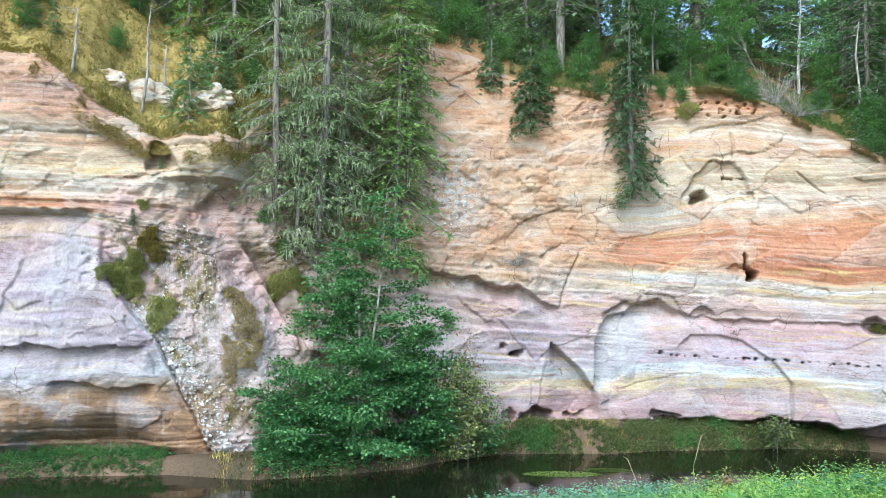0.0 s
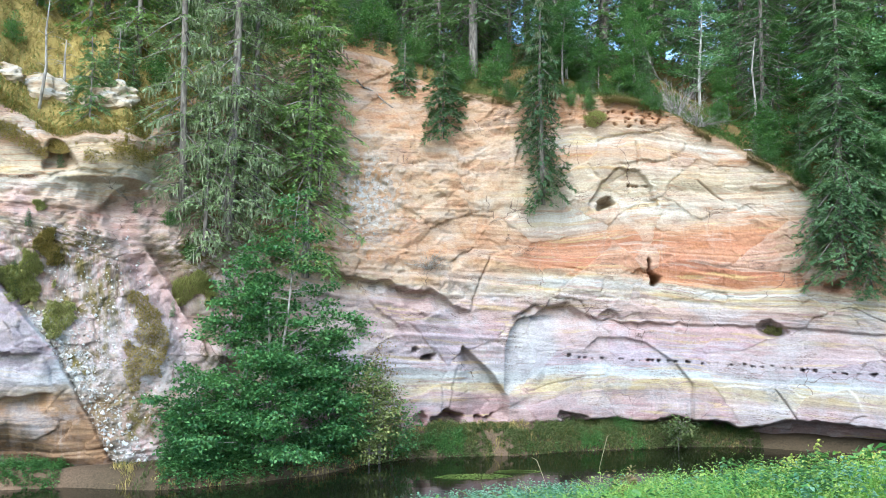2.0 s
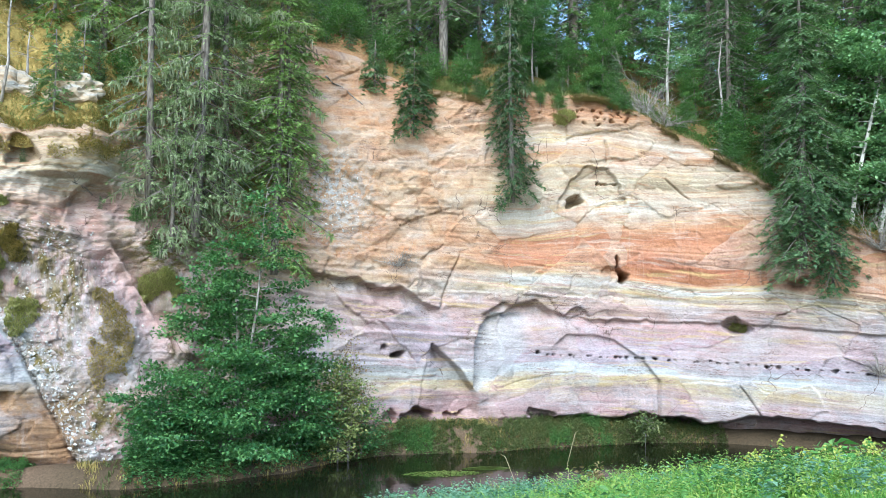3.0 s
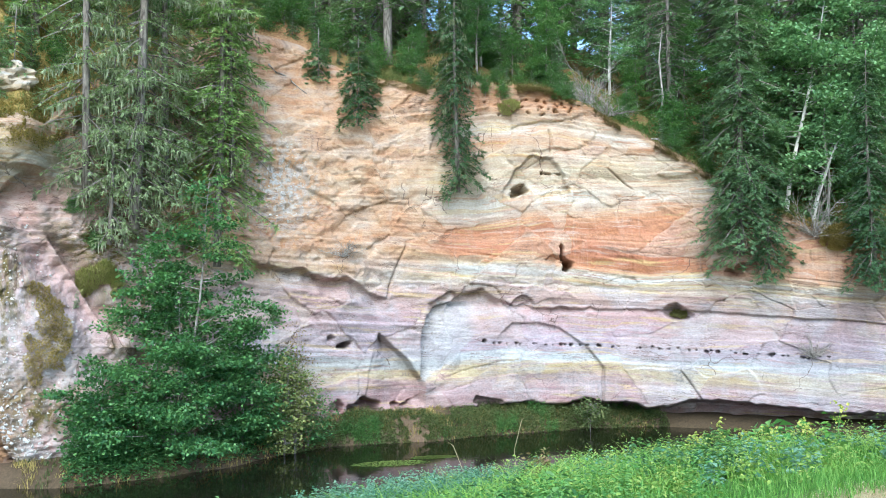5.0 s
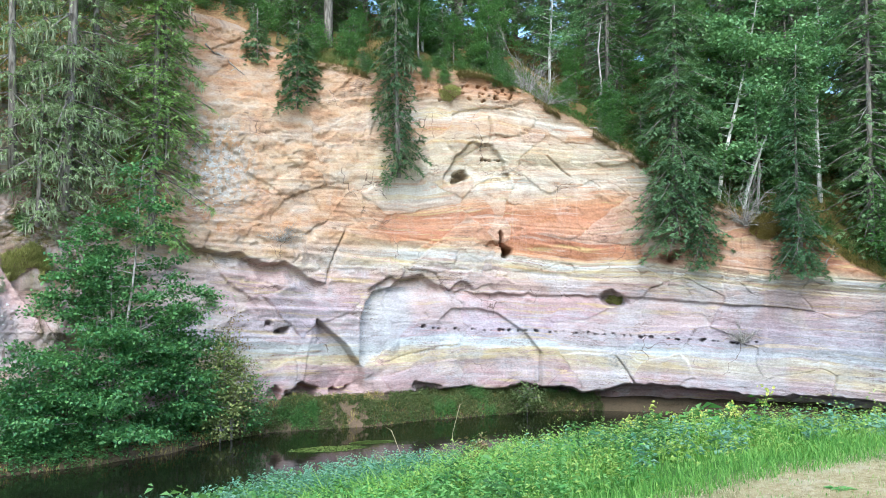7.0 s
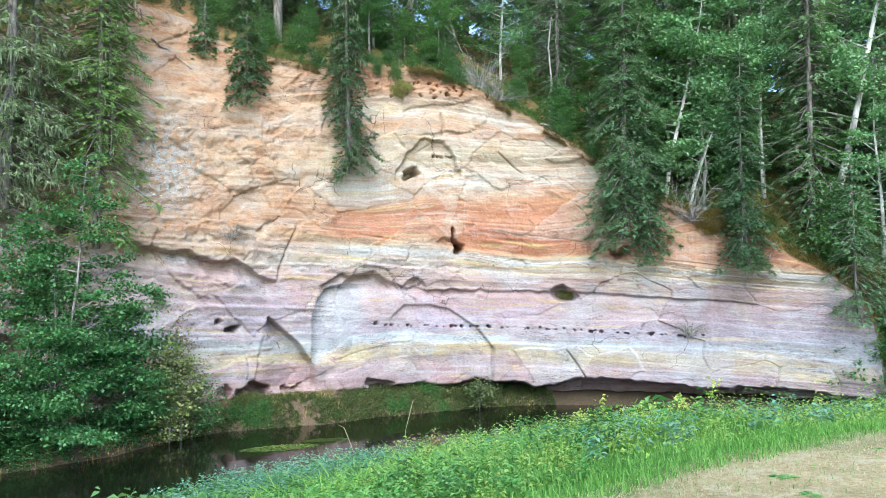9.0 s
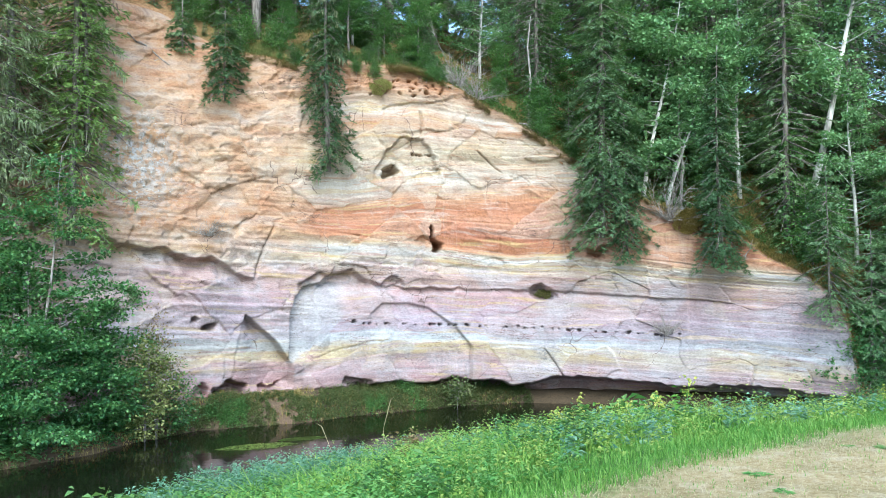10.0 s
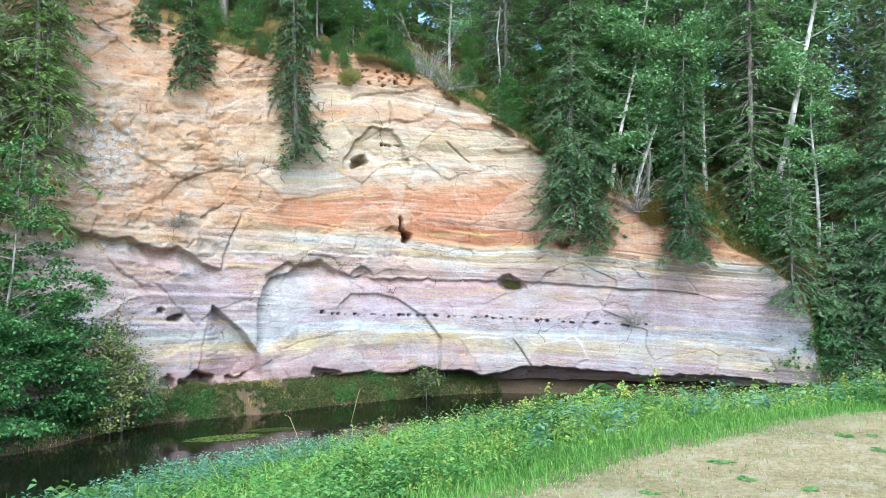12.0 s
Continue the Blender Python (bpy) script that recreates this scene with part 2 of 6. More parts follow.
def joints(u, z):
    """The three sets of broken slabs, from large to small: depth, distance to the joint, a number for each slab."""
    wav = z + 0.35 * fbm(u * 0.22, z * 0.3, 3)
    wu, wz = u + 0.5 * fbm(u * 0.6, z * 0.6, 40, 3), wav + 0.3 * fbm(u * 0.8, z * 0.8, 41, 3)
    big = slabs(wu * 0.34 - 0.10 * wz, wz * 0.50, 51)
    mid = slabs(wu * 0.8 + 3 - 0.2 * wz, wz * 1.25, 52)
    fine = slabs(u * 2.2 + 0.4 * fbm(u * 1.6, z * 1.6, 43, 3), z * 3.4 + 0.4 * fbm(u * 1.6, z * 1.6, 44, 3), 53)
    return big, mid, fine


def level(u, z):
    """Height within the pile of beds: the beds dip and thin along the wall, so each marker bed is laid level."""
    marks = [(0.2, line_at(u, (-40, 0.2), (40, 0.2))),
             (2.7, line_at(u, (-16, 3.0), (-9, 2.9), (4, 2.87), (10, 2.73), (15, 2.6), (21, 2.1), (31, 1.7))),
             (3.8, line_at(u, (-16, 4.1), (-11, 4.5), (4, 4.0), (10, 3.85), (13.4, 3.68), (18, 3.47), (24, 3.23), (31, 2.9))),
             (5.45, line_at(u, (-14, 8.7), (-9, 7.6), (2, 5.9), (10, 5.5), (12.8, 5.39), (18, 5.26), (24.3, 4.71), (31, 4.3))),
             (7.7, line_at(u, (-14, 9.3), (-9, 8.6), (2, 8.3), (5.8, 8.02), (9.3, 7.85), (12.6, 7.5), (17, 6.85), (20, 6.9), (24.6, 6.2), (31, 5.6))),
             (9.5, line_at(u, (-14, 9.6), (-9, 9.6), (5.3, 9.3), (9.3, 9.1), (12.9, 9.57), (19.6, 9.7), (24, 9.4), (31, 8.6))),
             (13.3, line_at(u, (-14, 12.2), (-9, 12.6), (5.3, 13.3), (10, 14.0), (13, 13.9), (16, 13.2), (31, 12.0))),
             (17.0, line_at(u, (-14, 15.4), (-9, 16), (5, 17.6), (31, 17.0)))]
    out = np.full(np.shape(u), marks[0][0])
    for (k0, z0), (k1, z1) in zip(marks[:-1], marks[1:]):
        q = np.clip((z - z0) / (z1 - z0), 0, 1)
        out = np.where(z >= z0, k0 + (k1 - k0) * q, out)
    return out


def groove(off, a, b, z, width=0.045):
    """A narrow open crack along off = 0 between the heights a and b."""
    return -0.22 * np.exp(-(off / width) ** 2) * ramp01(z, a, a + 0.2) * (1 - ramp01(z, b - 0.2, b))


def relief(u, z):
    """How far the rock stands out of the plan line."""
    u, z = np.broadcast_arrays(np.asarray(u, float), np.asarray(z, float))
    d = 0.6 * fbm(u * 0.14, z * 0.16, 21, 3) - 0.05 * (z - 5)
    wav = level(u, z) + 0.12 * fbm(u * 0.3, z * 0.4, 3)
    calm = ramp01(u, 6.5, 8) * (1 - ramp01(z, 5.0, 5.6))                  # the lower eastern wall is smoother
    wild = 1 - 0.7 * calm
    # beds of harder and softer sand, worn back under each bedding plane
    d = d + 0.10 * fbm(u * 0.12, wav * 1.3, 31, 2)
    for k, (per, amp, sx) in enumerate(((1.1, 0.16, 0.12), (0.42, 0.07, 0.25), (0.19, 0.025, 0.5))):
        h = wav / per + 0.5 * fbm(u * sx * 0.5, 1.0 + k, 80 + k)
        saw = h - np.floor(h)
        live = ramp01(vnoise(u * sx + 9 * k, np.floor(h) * 2.7, 84 + k), 0.5, 0.6)
        d = d + wild * amp * live * (np.where(saw < 0.93, saw / 0.93, (1 - saw) / 0.07) - 0.5)
    # slabs broken along warped joints, large and small, some joints open
    (s1, e1, i1), (s2, e2, i2), (s3, e3, i3) = joints(u, z)
    on2, on3 = ramp01(vnoise(u * 0.30, z * 0.45, 47), 0.42, 0.5), ramp01(vnoise(u * 0.5, z * 0.7, 48), 0.5, 0.58)
    flaky = (1 - ramp01(u, 5.5, 9)) * ramp01(z, 5.5, 7)
    d = d + 0.17 * s1 * (1 - 0.4 * calm) + wild * 0.12 * s2 * on2 + wild * (0.06 + 0.05 * flaky) * s3 * on3
    d = d - 0.07 * (1 - ramp01(e1, 0.0, 0.018)) * ramp01(vnoise(u * 0.6, z * 0.6, 49), 0.45, 0.55) - 0.06 * wild * on2 * (1 - ramp01(e2, 0.0, 0.035)) * ramp01(vnoise(u * 0.9, z * 0.9, 50), 0.45, 0.55)
    d = d + (0.05 + 0.06 * flaky) * wild * fbm(u * 1.3, z * 1.6, 60, 4) + 0.045 * flaky * fbm(u * 4.5, z * 6, 66, 3) + 0.012 * fbm(u * 3, z * 11, 67, 3)
    # single long cracks
    d = d + groove(u - line_at(z, (5.7, 5.1), (7.0, 5.5), (8.3, 6.1)), 5.7, 8.3, z) + groove(u - 12.72 - 0.05 * np.sin(z * 4), 12.3, 13.6, z) \
        + groove(u - line_at(z, (1.0, 14.8), (2.8, 14.85)), 1.0, 2.8, z) \
        + groove(u - line_at(z, (0.8, 19.4), (2.6, 18.2)), 0.8, 2.6, z, 0.05) + groove(u - line_at(z, (10.6, 16.4), (11.6, 15.3)), 10.6, 11.7, z)
    d = d - 0.16 * ramp01(u - 24.55 - 0.05 * fbm(z * 2, 1, 58), 0, 0.05) * (1 - ramp01(u, 24.8, 26.2)) * ramp01(z, 3.0, 3.2) * (1 - ramp01(z, 5.7, 6.1))
    # long ledge over the pink wall
    edge = line_at(u, (-3, 8.0), (0.15, 7.3), (1.8, 6.95), (3.4, 6.68), (4.4, 6.15), (5.1, 5.85)) + 0.26 * fbm(u * 1.3, 0, 90)
    d = d + ledge(u, z, edge, 0.75 + 0.3 * fbm(u * 0.8, 1, 92), 1.0, -3.5, 5.2)
    edge = line_at(u, (6.4, 4.6), (7.0, 5.6), (7.8, 6.0), (9.4, 6.2), (10.2, 5.8), (10.9, 5.5), (12.8, 5.35), (16.5, 5.28), (19, 5.2), (23.6, 4.85), (31, 4.3))
    notch = np.abs((u * 0.62 + 0.5 * fbm(u * 0.6, 2, 89)) % 1.0 - 0.5)
    edge = edge + 0.45 * np.clip(notch - 0.25, 0, 1) * (1 - ramp01(u, 13, 17)) + 0.05 * fbm(u * 3, 0, 94)
    d = d + ledge(u, z, edge, (0.34 + 0.2 * fbm(u * 0.7, 5, 93)) * line_at(u, (11, 1.0), (14, 0.6)), line_at(u, (7, 0.8), (11, 0.7), (14, 0.35), (30, 0.3)), 6.9, 26.5)
    # the great arched scar, the slab under its foot, the wedge-shaped scar
    hip = u - line_at(z, (2.2, 6.6), (4.3, 6.62), (5.0, 6.85), (5.5, 7.3), (5.65, 7.9))
    d = d - 0.5 * ramp01(hip, 0, 0.07) * (1 - ramp01(hip, 0.3, 2.4)) * ramp01(z, 2.2, 2.7) * (1 - ramp01(z, 5.55, 5.7))
    foot = line_at(u, (6.5, 2.15), (7.2, 2.5), (7.9, 3.0), (8.4, 3.6)) - z
    d = d + 0.16 * ramp01(foot, 0, 0.05) * (1 - ramp01(foot, 0.1, 0.9)) * ramp01(u, 6.5, 6.6) * (1 - ramp01(u, 8.2, 8.5))
    right = line_at(z, (1.3, 6.8), (2.2, 6.74), (3.2, 6.05), (4.3, 4.85), (4.4, 4.8))
    left = line_at(z, (1.3, 4.0), (1.7, 4.15), (4.3, 4.72))
    d = d - 0.8 * ramp01(right - u, 0, 0.07) * (1 - ramp01(right - u, 0.25 * (right - left), right - left + 0.01)) * ramp01(4.35 - z, 0, 0.1) * ramp01(z, 1.1, 1.4)
    d = d + 0.10 * ramp01(left - u, 0, 0.05) * (1 - ramp01(left - u, 0.1, 1.2)) * (1 - ramp01(z, 4.1, 4.3)) * ramp01(z, 1.2, 1.6)
    d = d + scar(u, z, 9.1, 6.15, 1.2, 0.8, 0.35) + scar(u, z, 11.3, 5.95, 0.55, 0.6, 0.3)
    bow = line_at(u, (9.9, 4.0), (10.8, 4.71), (12.0, 4.72), (12.9, 4.5), (14.15, 3.63), (14.9, 2.7)) - z
    d = d - 0.20 * ramp01(bow, 0, 0.05) * (1 - ramp01(bow, 0.12, 0.9)) * ramp01(u, 10.0, 10.6) * (1 - ramp01(u, 14.7, 14.9))
    # caves and holes, with ragged rims
    u_true, z_true = u, z
    u, z = u + 0.26 * fbm(u * 2.2, z * 2.2, 111, 4), z + 0.26 * fbm(u * 2.2, z * 2.2, 112, 4)
    d = d + scar(u, z, 12.2, 12.35, 1.5, 2.3, 0.30, -0.1) + pit(u, z, 11.3, 10.65, 0.42, 0.34, 1.3) - 0.12 * ramp01(12.6 - z, 0, 0.06) * (1 - ramp01(12.6 - z, 0.1, 0.35)) * np.exp(-((u - 12.6) / 0.9) ** 4)
    for k in range(4):
        d = d + pit(u, z, 12.3 + 0.25 * k, 11.6 - 0.04 * k, 0.10, 0.08, 0.6)
    d = d + pit(u, z, 13.2, 7.7, 0.14, 0.42, 1.3) + pit(u, z, 13.4, 7.2, 0.40, 0.3, 1.8) + pit(u, z, 12.75, 7.55, 0.5, 0.07, 0.25)
    d = d + pit(u, z, 3.35, 3.8, 0.32, 0.22, 1.2) + pit(u, z, 2.75, 4.1, 0.24, 0.14, 0.6)
    d = d + pit(u, z, 18.2, 5.05, 0.65, 0.38, 0.8) + pit(u, z, 20.7, 6.85, 0.55, 0.3, 0.8) + scar(u, z, 20.2, 7.2, 0.9, 0.8, 0.4) + pit(u, z, 4.1, 1.25, 0.8, 0.42, 1.5)
    d = d + pit(u, z, 5.75, 1.2, 0.55, 0.2, 0.8) + pit(u, z, 2.9, 1.3, 0.4, 0.3, 0.8) + pit(u, z, 9.6, 1.25, 0.8, 0.25, 0.7)
    u, z = u_true, z_true
    bed = (u > 8.8) & (u < 24.8) & (z > 2.7) & (z < 4.3)
    for k in range(46):                                   # row of small nest holes along one bed
        uu = 9.3 + 14.8 * k / 45 + 0.5 * (vnoise(k * 1.7, 0.2, 4) - 0.5)
        zz = 3.85 - 0.045 * (uu - 9.9) + 0.16 * (vnoise(k * 2.3, 5.2, 4) - 0.5)
        s = 0.025 + 0.075 * vnoise(k * 3.1, 1.2, 9) ** 2
        d[bed] += pit(u[bed], z[bed], uu, zz, s * 1.3, s, 0.45)
    bed = (u > 9) & (u < 15.6) & (z > 12.8) & (z < 15.2)
    for k in range(40):                                   # nest holes in the brown bed under the rim
        uu = 9.6 + 5.4 * vnoise(k * 7.7, 3.1, 14)
        zz = 14.1 + 0.9 * vnoise(k * 5.1, 8.1, 15) - 0.22 * max(0, uu - 12.8)
        d[bed] += pit(u[bed], z[bed], uu, zz, 0.07, 0.05, 0.4)
    # foot: worn back under the wall
    low = line_at(u, (-40, 2.2), (-16.2, 1.9), (-13.8, 2.1), (-12.4, 2.4), (-11, 1.3), (-9.2, 0.3), (-7, 0.2), (2, 0.9), (2.6, 1.25), (7, 1.0), (9.9, 1.3), (12.2, 1.1),
                  (14, 1.35), (16.7, 0.95), (18.2, 1.2), (21, 1.4), (24, 1.05), (26.4, 1.2), (31, 1.0)) + 0.22 * fbm(u * 0.8, 0, 95) + 0.08 * fbm(u * 3, 0, 96)
    deep = line_at(u, (-40, 1.5), (-10, 1.3), (-8.5, 0.1), (2, 0.1), (3, 0.4), (8.5, 0.5), (10, 2.2), (26, 2.6), (32, 1.4))
    d = d - deep * ramp01((low - z) / line_at(u, (-10, 1.7), (-8, 0.42)), 0, 1)
    # the western block ends in a slanting edge; beside it a long apron of rubble and a washed chute
    brink = line_at(z, (0, -9.0), (0.4, -9.2), (4.5, -11.3), (7, -13.2), (9.5, -13.4), (10.5, -12.2), (12, -10.5), (20, -8)) + 0.15 * fbm(z * 0.9, 2, 99)
    east = ramp01(u - brink, 0, 0.2) * (1 - ramp01(u, -6.2, -4.5))
    d = d + 0.9 * (1 - ramp01(u - brink, 0, 0.12)) * (1 - ramp01(z, 5.8, 7.8))
    d = d + east * (1.5 * (1 - ramp01(z, 0, 9.5)) - 0.5 * ramp01(z, 4, 6.5) * (1 - ramp01(z, 7, 8.6)))
    chute = line_at(z, (0, -6.0), (4.5, -6.7), (7, -8.0), (9.5, -9.6), (11, -10.5))
    d = d - 0.6 * np.exp(-((u - chute) / 0.7) ** 2) * ramp01(z, 2, 4.5) * (1 - ramp01(z, 9.6, 10.4))
    d = d - 0.7 * ramp01(u - chute - 0.5, 0, 0.1) * (1 - ramp01(u - chute - 0.5, 0.2, 1.0)) * ramp01(z, 4, 4.6) * (1 - ramp01(z, 7.6, 8.4))
    d = d + east * 0.26 * fbm(u * 1.9, z * 1.9, 88, 5)
    # jutting head over two hollows
    d = d + 0.9 * np.exp(-((u + 9.6) / 1.25) ** 4) * ramp01(z, 10.35, 10.5) + scar(u, z, -11.4, 11.9, 0.6, 1.4, 0.8, 0.2) + scar(u, z, -8.7, 10.4, 0.9, 1.2, 0.7, -0.3)
    d = d + ledge(u, z, 9.2 + 0.25 * fbm(u, 0, 97), 0.55, 1.2, -40, -13.3)
    d = d + ledge(u, z, 4.35 + 0.12 * fbm(u, 0, 98) + 0.1 * fbm(u * 4, 0, 100), 0.5, 1.0, -40, -11.4)
    d = d + ledge(u, z, 3.0 + 0.35 * fbm(u * 0.8, 0, 101), 0.5, 0.9, -14.6, -11.0) + ledge(u, z, 12.0 + 0.15 * fbm(u, 3, 102), 0.2, 0.8, -40, -12.6)
    # washed-out orange slope under the rim lies back
    d = d - 0.55 * np.clip(z - 13.3, 0, 9) * ramp01(u, -3.5, -1) * (1 - ramp01(u, 4.2, 6.5))
    d = d - 0.35 * np.clip(z - 9, 0, 9) * ramp01(u, -9, -6) * (1 - ramp01(u, -2.5, -0.5))
    return d


def cliff_point(u, z, off=0.0):
    """A place on the cliff's face, off metres out of it."""
    x, y, nx, ny = on_plan(u)
    d = relief(np.atleast_1d(np.asarray(u, float)), np.atleast_1d(np.asarray(z, float)))[0] + off
    return Vector((float(x + nx * d), float(y + ny * d), float(z)))


def rock_material():
    m, nt, b = material("banded_sandstone", 0.92, 0.15)
    uv = nt.nodes.new("ShaderNodeUVMap")
    uv.uv_map = "bed"
    uv = uv.outputs["UV"]
    sep = nt.nodes.new("ShaderNodeSeparateXYZ")
    nt.links.new(uv, sep.inputs[0])
    u, z = sep.outputs[0], sep.outputs[1]
    thin = noise_tex(nt, scaled(nt, uv, 0.30, 3.0), 1.0, 3)
    zz = maths(nt, "ADD", z, maths(nt, "MULTIPLY", maths(nt, "SUBTRACT", thin, 0.5), 0.7))
    white, cream, yellow = (0.60, 0.60, 0.575), (0.58, 0.51, 0.41), (0.56, 0.455, 0.25)
    orange, red, brown = (0.53, 0.255, 0.13), (0.46, 0.20, 0.12), (0.28, 0.13, 0.075)
    pink, lilac, rose = (0.49, 0.345, 0.34), (0.42, 0.375, 0.42), (0.46, 0.29, 0.28)
    beds = [(0.2, (0.30, 0.19, 0.11)), (1.0, rose), (1.6, pink), (2.1, (0.48, 0.36, 0.33)), (2.45, yellow), (2.75, (0.58, 0.49, 0.30)), (2.95, (0.57, 0.60, 0.58)), (3.25, (0.52, 0.55, 0.56)), (3.45, lilac),
            (4.2, (0.46, 0.36, 0.40)), (4.9, pink), (6.1, (0.52, 0.39, 0.33)), (6.5, cream), (6.75, yellow), (7.0, white), (7.35, (0.55, 0.47, 0.33)),
            (7.65, (0.53, 0.27, 0.15)), (8.1, red), (8.5, (0.53, 0.29, 0.18)), (8.9, (0.50, 0.23, 0.13)), (9.4, (0.54, 0.33, 0.20)), (10.2, (0.61, 0.57, 0.49)), (11.1, (0.58, 0.49, 0.33)), (12.0, (0.58, 0.47, 0.34)),
            (12.45, (0.53, 0.33, 0.20)), (12.9, (0.60, 0.55, 0.47)), (13.5, (0.57, 0.42, 0.28)), (14.0, orange), (14.4, (0.40, 0.20, 0.11)), (15.3, brown), (16.4, (0.50, 0.24, 0.11))]
    col = ramp(nt, maths(nt, "DIVIDE", zz, 18.0), [(h / 18.0, c) for h, c in beds])
    # fine laminae, slanting within the beds
    lam = noise_tex(nt, scaled(nt, uv, 0.30, 5.0, 1, 0.03), 1.0, 4, 0.6, 0.3)
    lam2 = noise_tex(nt, scaled(nt, uv, 0.5, 8.0, 1, -0.10), 1.0, 4, 0.6, 0.3)
    upper = ramp(nt, maths(nt, "DIVIDE", zz, 18.0), [(0.36, 0.0), (0.42, 1.0)])
    col = mix(nt, maths(nt, "MULTIPLY", ramp(nt, lam, [(0.54, 0.0), (0.60, 1.0)]), 0.36), col, mix(nt, upper, (0.56, 0.54, 0.55), (0.62, 0.57, 0.49)))
    warm = ramp(nt, lam2, [(0.55, 0.0), (0.61, 1.0)])
    col = mix(nt, maths(nt, "MULTIPLY", warm, 0.6), col, mix(nt, upper, (0.47, 0.29, 0.30), (0.52, 0.24, 0.115)))
    gold = ramp(nt, noise_tex(nt, scaled(nt, uv, 0.22, 4.2, 1, 0.05), 1.0, 4, 0.6, 0.3), [(0.57, 0.0), (0.62, 0.6)])
    col = mix(nt, gold, col, (0.58, 0.44, 0.20))
    # each broken slab has weathered in its own way
    slab, chip = attr(nt, "slab"), attr(nt, "chip")
    col = mix(nt, ramp(nt, slab, [(0.70, 0.0), (0.76, 0.25)]), col, (0.60, 0.54, 0.48))
    col = mix(nt, ramp(nt, slab, [(0.22, 0.28), (0.30, 0.0)]), col, mix(nt, upper, (0.40, 0.36, 0.38), (0.52, 0.40, 0.28)))
    col = mix(nt, ramp(nt, chip, [(0.74, 0.0), (0.80, 0.3)]), col, (0.62, 0.54, 0.43))
    col = mix(nt, ramp(nt, chip, [(0.16, 0.35), (0.26, 0.0)]), col, mix(nt, upper, (0.42, 0.33, 0.31), (0.54, 0.40, 0.27)))
    # orange wash, grey and white lichen, dark stains
    blotch = noise_tex(nt, scaled(nt, uv, 0.5, 0.7), 1.0, 5, 0.6)
    col = mix(nt, maths(nt, "MULTIPLY", attr(nt, "ochre"), ramp(nt, blotch, [(0.3, 0.5), (0.6, 0.95)])), col,
              ramp(nt, noise_tex(nt, scaled(nt, uv, 0.6, 1.6), 1.0, 5), [(0.3, (0.48, 0.24, 0.12)), (0.5, (0.55, 0.36, 0.22)), (0.68, (0.55, 0.46, 0.37))]))
    col = mix(nt, maths(nt, "MULTIPLY", attr(nt, "rose"), 0.75), col, ramp(nt, noise_tex(nt, scaled(nt, uv, 0.9, 0.5), 1.0, 5), [(0.32, (0.44, 0.34, 0.33)), (0.5, (0.62, 0.42, 0.38)), (0.68, (0.66, 0.53, 0.49))]))
    speck = noise_tex(nt, scaled(nt, uv, 3.2, 3.6), 1.0, 6, 0.7)
    col = mix(nt, maths(nt, "MULTIPLY", attr(nt, "lichen"), ramp(nt, speck, [(0.47, 0.0), (0.55, 1.0)])), col, (0.55, 0.55, 0.53))
    col = mix(nt, maths(nt, "MULTIPLY", attr(nt, "lichen"), ramp(nt, noise_tex(nt, scaled(nt, uv, 5, 5), 1.0, 5, 0.7), [(0.56, 0.0), (0.62, 0.9)])), col, (0.20, 0.18, 0.14))
    col = mix(nt, maths(nt, "MULTIPLY", attr(nt, "frost"), ramp(nt, speck, [(0.40, 0.0), (0.50, 1.0)])), col, (0.62, 0.63, 0.62))
    col = mix(nt, maths(nt, "MULTIPLY", attr(nt, "dusk"), ramp(nt, blotch, [(0.3, 0.35), (0.6, 0.85)])), col, ramp(nt, lam, [(0.38, (0.30, 0.26, 0.29)), (0.5, (0.42, 0.38, 0.40)), (0.62, (0.47, 0.43, 0.40))]))
    # brown beds at western foot and rim; tint deepened for the foot's shade
    col = mix(nt, maths(nt, "MULTIPLY", attr(nt, "umber"), 0.85), col, ramp(nt, lam, [(0.36, (0.14, 0.085, 0.045)), (0.5, (0.30, 0.175, 0.085)), (0.64, (0.44, 0.30, 0.17))]))
    film = noise_tex(nt, scaled(nt, uv, 0.3, 0.45), 1.0, 6, 0.65)
    col = mix(nt, maths(nt, "MULTIPLY", ramp(nt, film, [(0.50, 0.0), (0.60, 1.0)]), maths(nt, "SUBTRACT", 0.45, maths(nt, "MULTIPLY", upper, 0.41))), col, (0.47, 0.485, 0.51))
    col = mix(nt, maths(nt, "MULTIPLY", attr(nt, "ash"), 0.7), col, ramp(nt, blotch, [(0.35, (0.42, 0.42, 0.44)), (0.6, (0.52, 0.54, 0.55))]))
    dust = noise_tex(nt, scaled(nt, uv, 7, 9), 1.0, 6, 0.75)
    col = mix(nt, maths(nt, "MULTIPLY", attr(nt, "algae"), ramp(nt, dust, [(0.48, 0.0), (0.6, 0.85)])), col, (0.24, 0.245, 0.26))
    col = mix(nt, maths(nt, "MULTIPLY", attr(nt, "moss"), ramp(nt, noise_tex(nt, scaled(nt, uv, 2.4, 2.4), 1.0, 6, 0.7), [(0.40, 0.0), (0.56, 1.0)])), col,
              ramp(nt, dust, [(0.35, (0.09, 0.08, 0.03)), (0.6, (0.24, 0.19, 0.07))]))
    col = mix(nt, maths(nt, "MULTIPLY", ramp(nt, dust, [(0.60, 0.0), (0.68, 1.0)]), maths(nt, "MULTIPLY", ramp(nt, blotch, [(0.42, 0.0), (0.58, 1.0)]), 0.7)), col, (0.25, 0.19, 0.16))
    col = mix(nt, maths(nt, "MULTIPLY", ramp(nt, dust, [(0.30, 1.0), (0.42, 0.0)]), 0.2), col, (0.62, 0.60, 0.57))
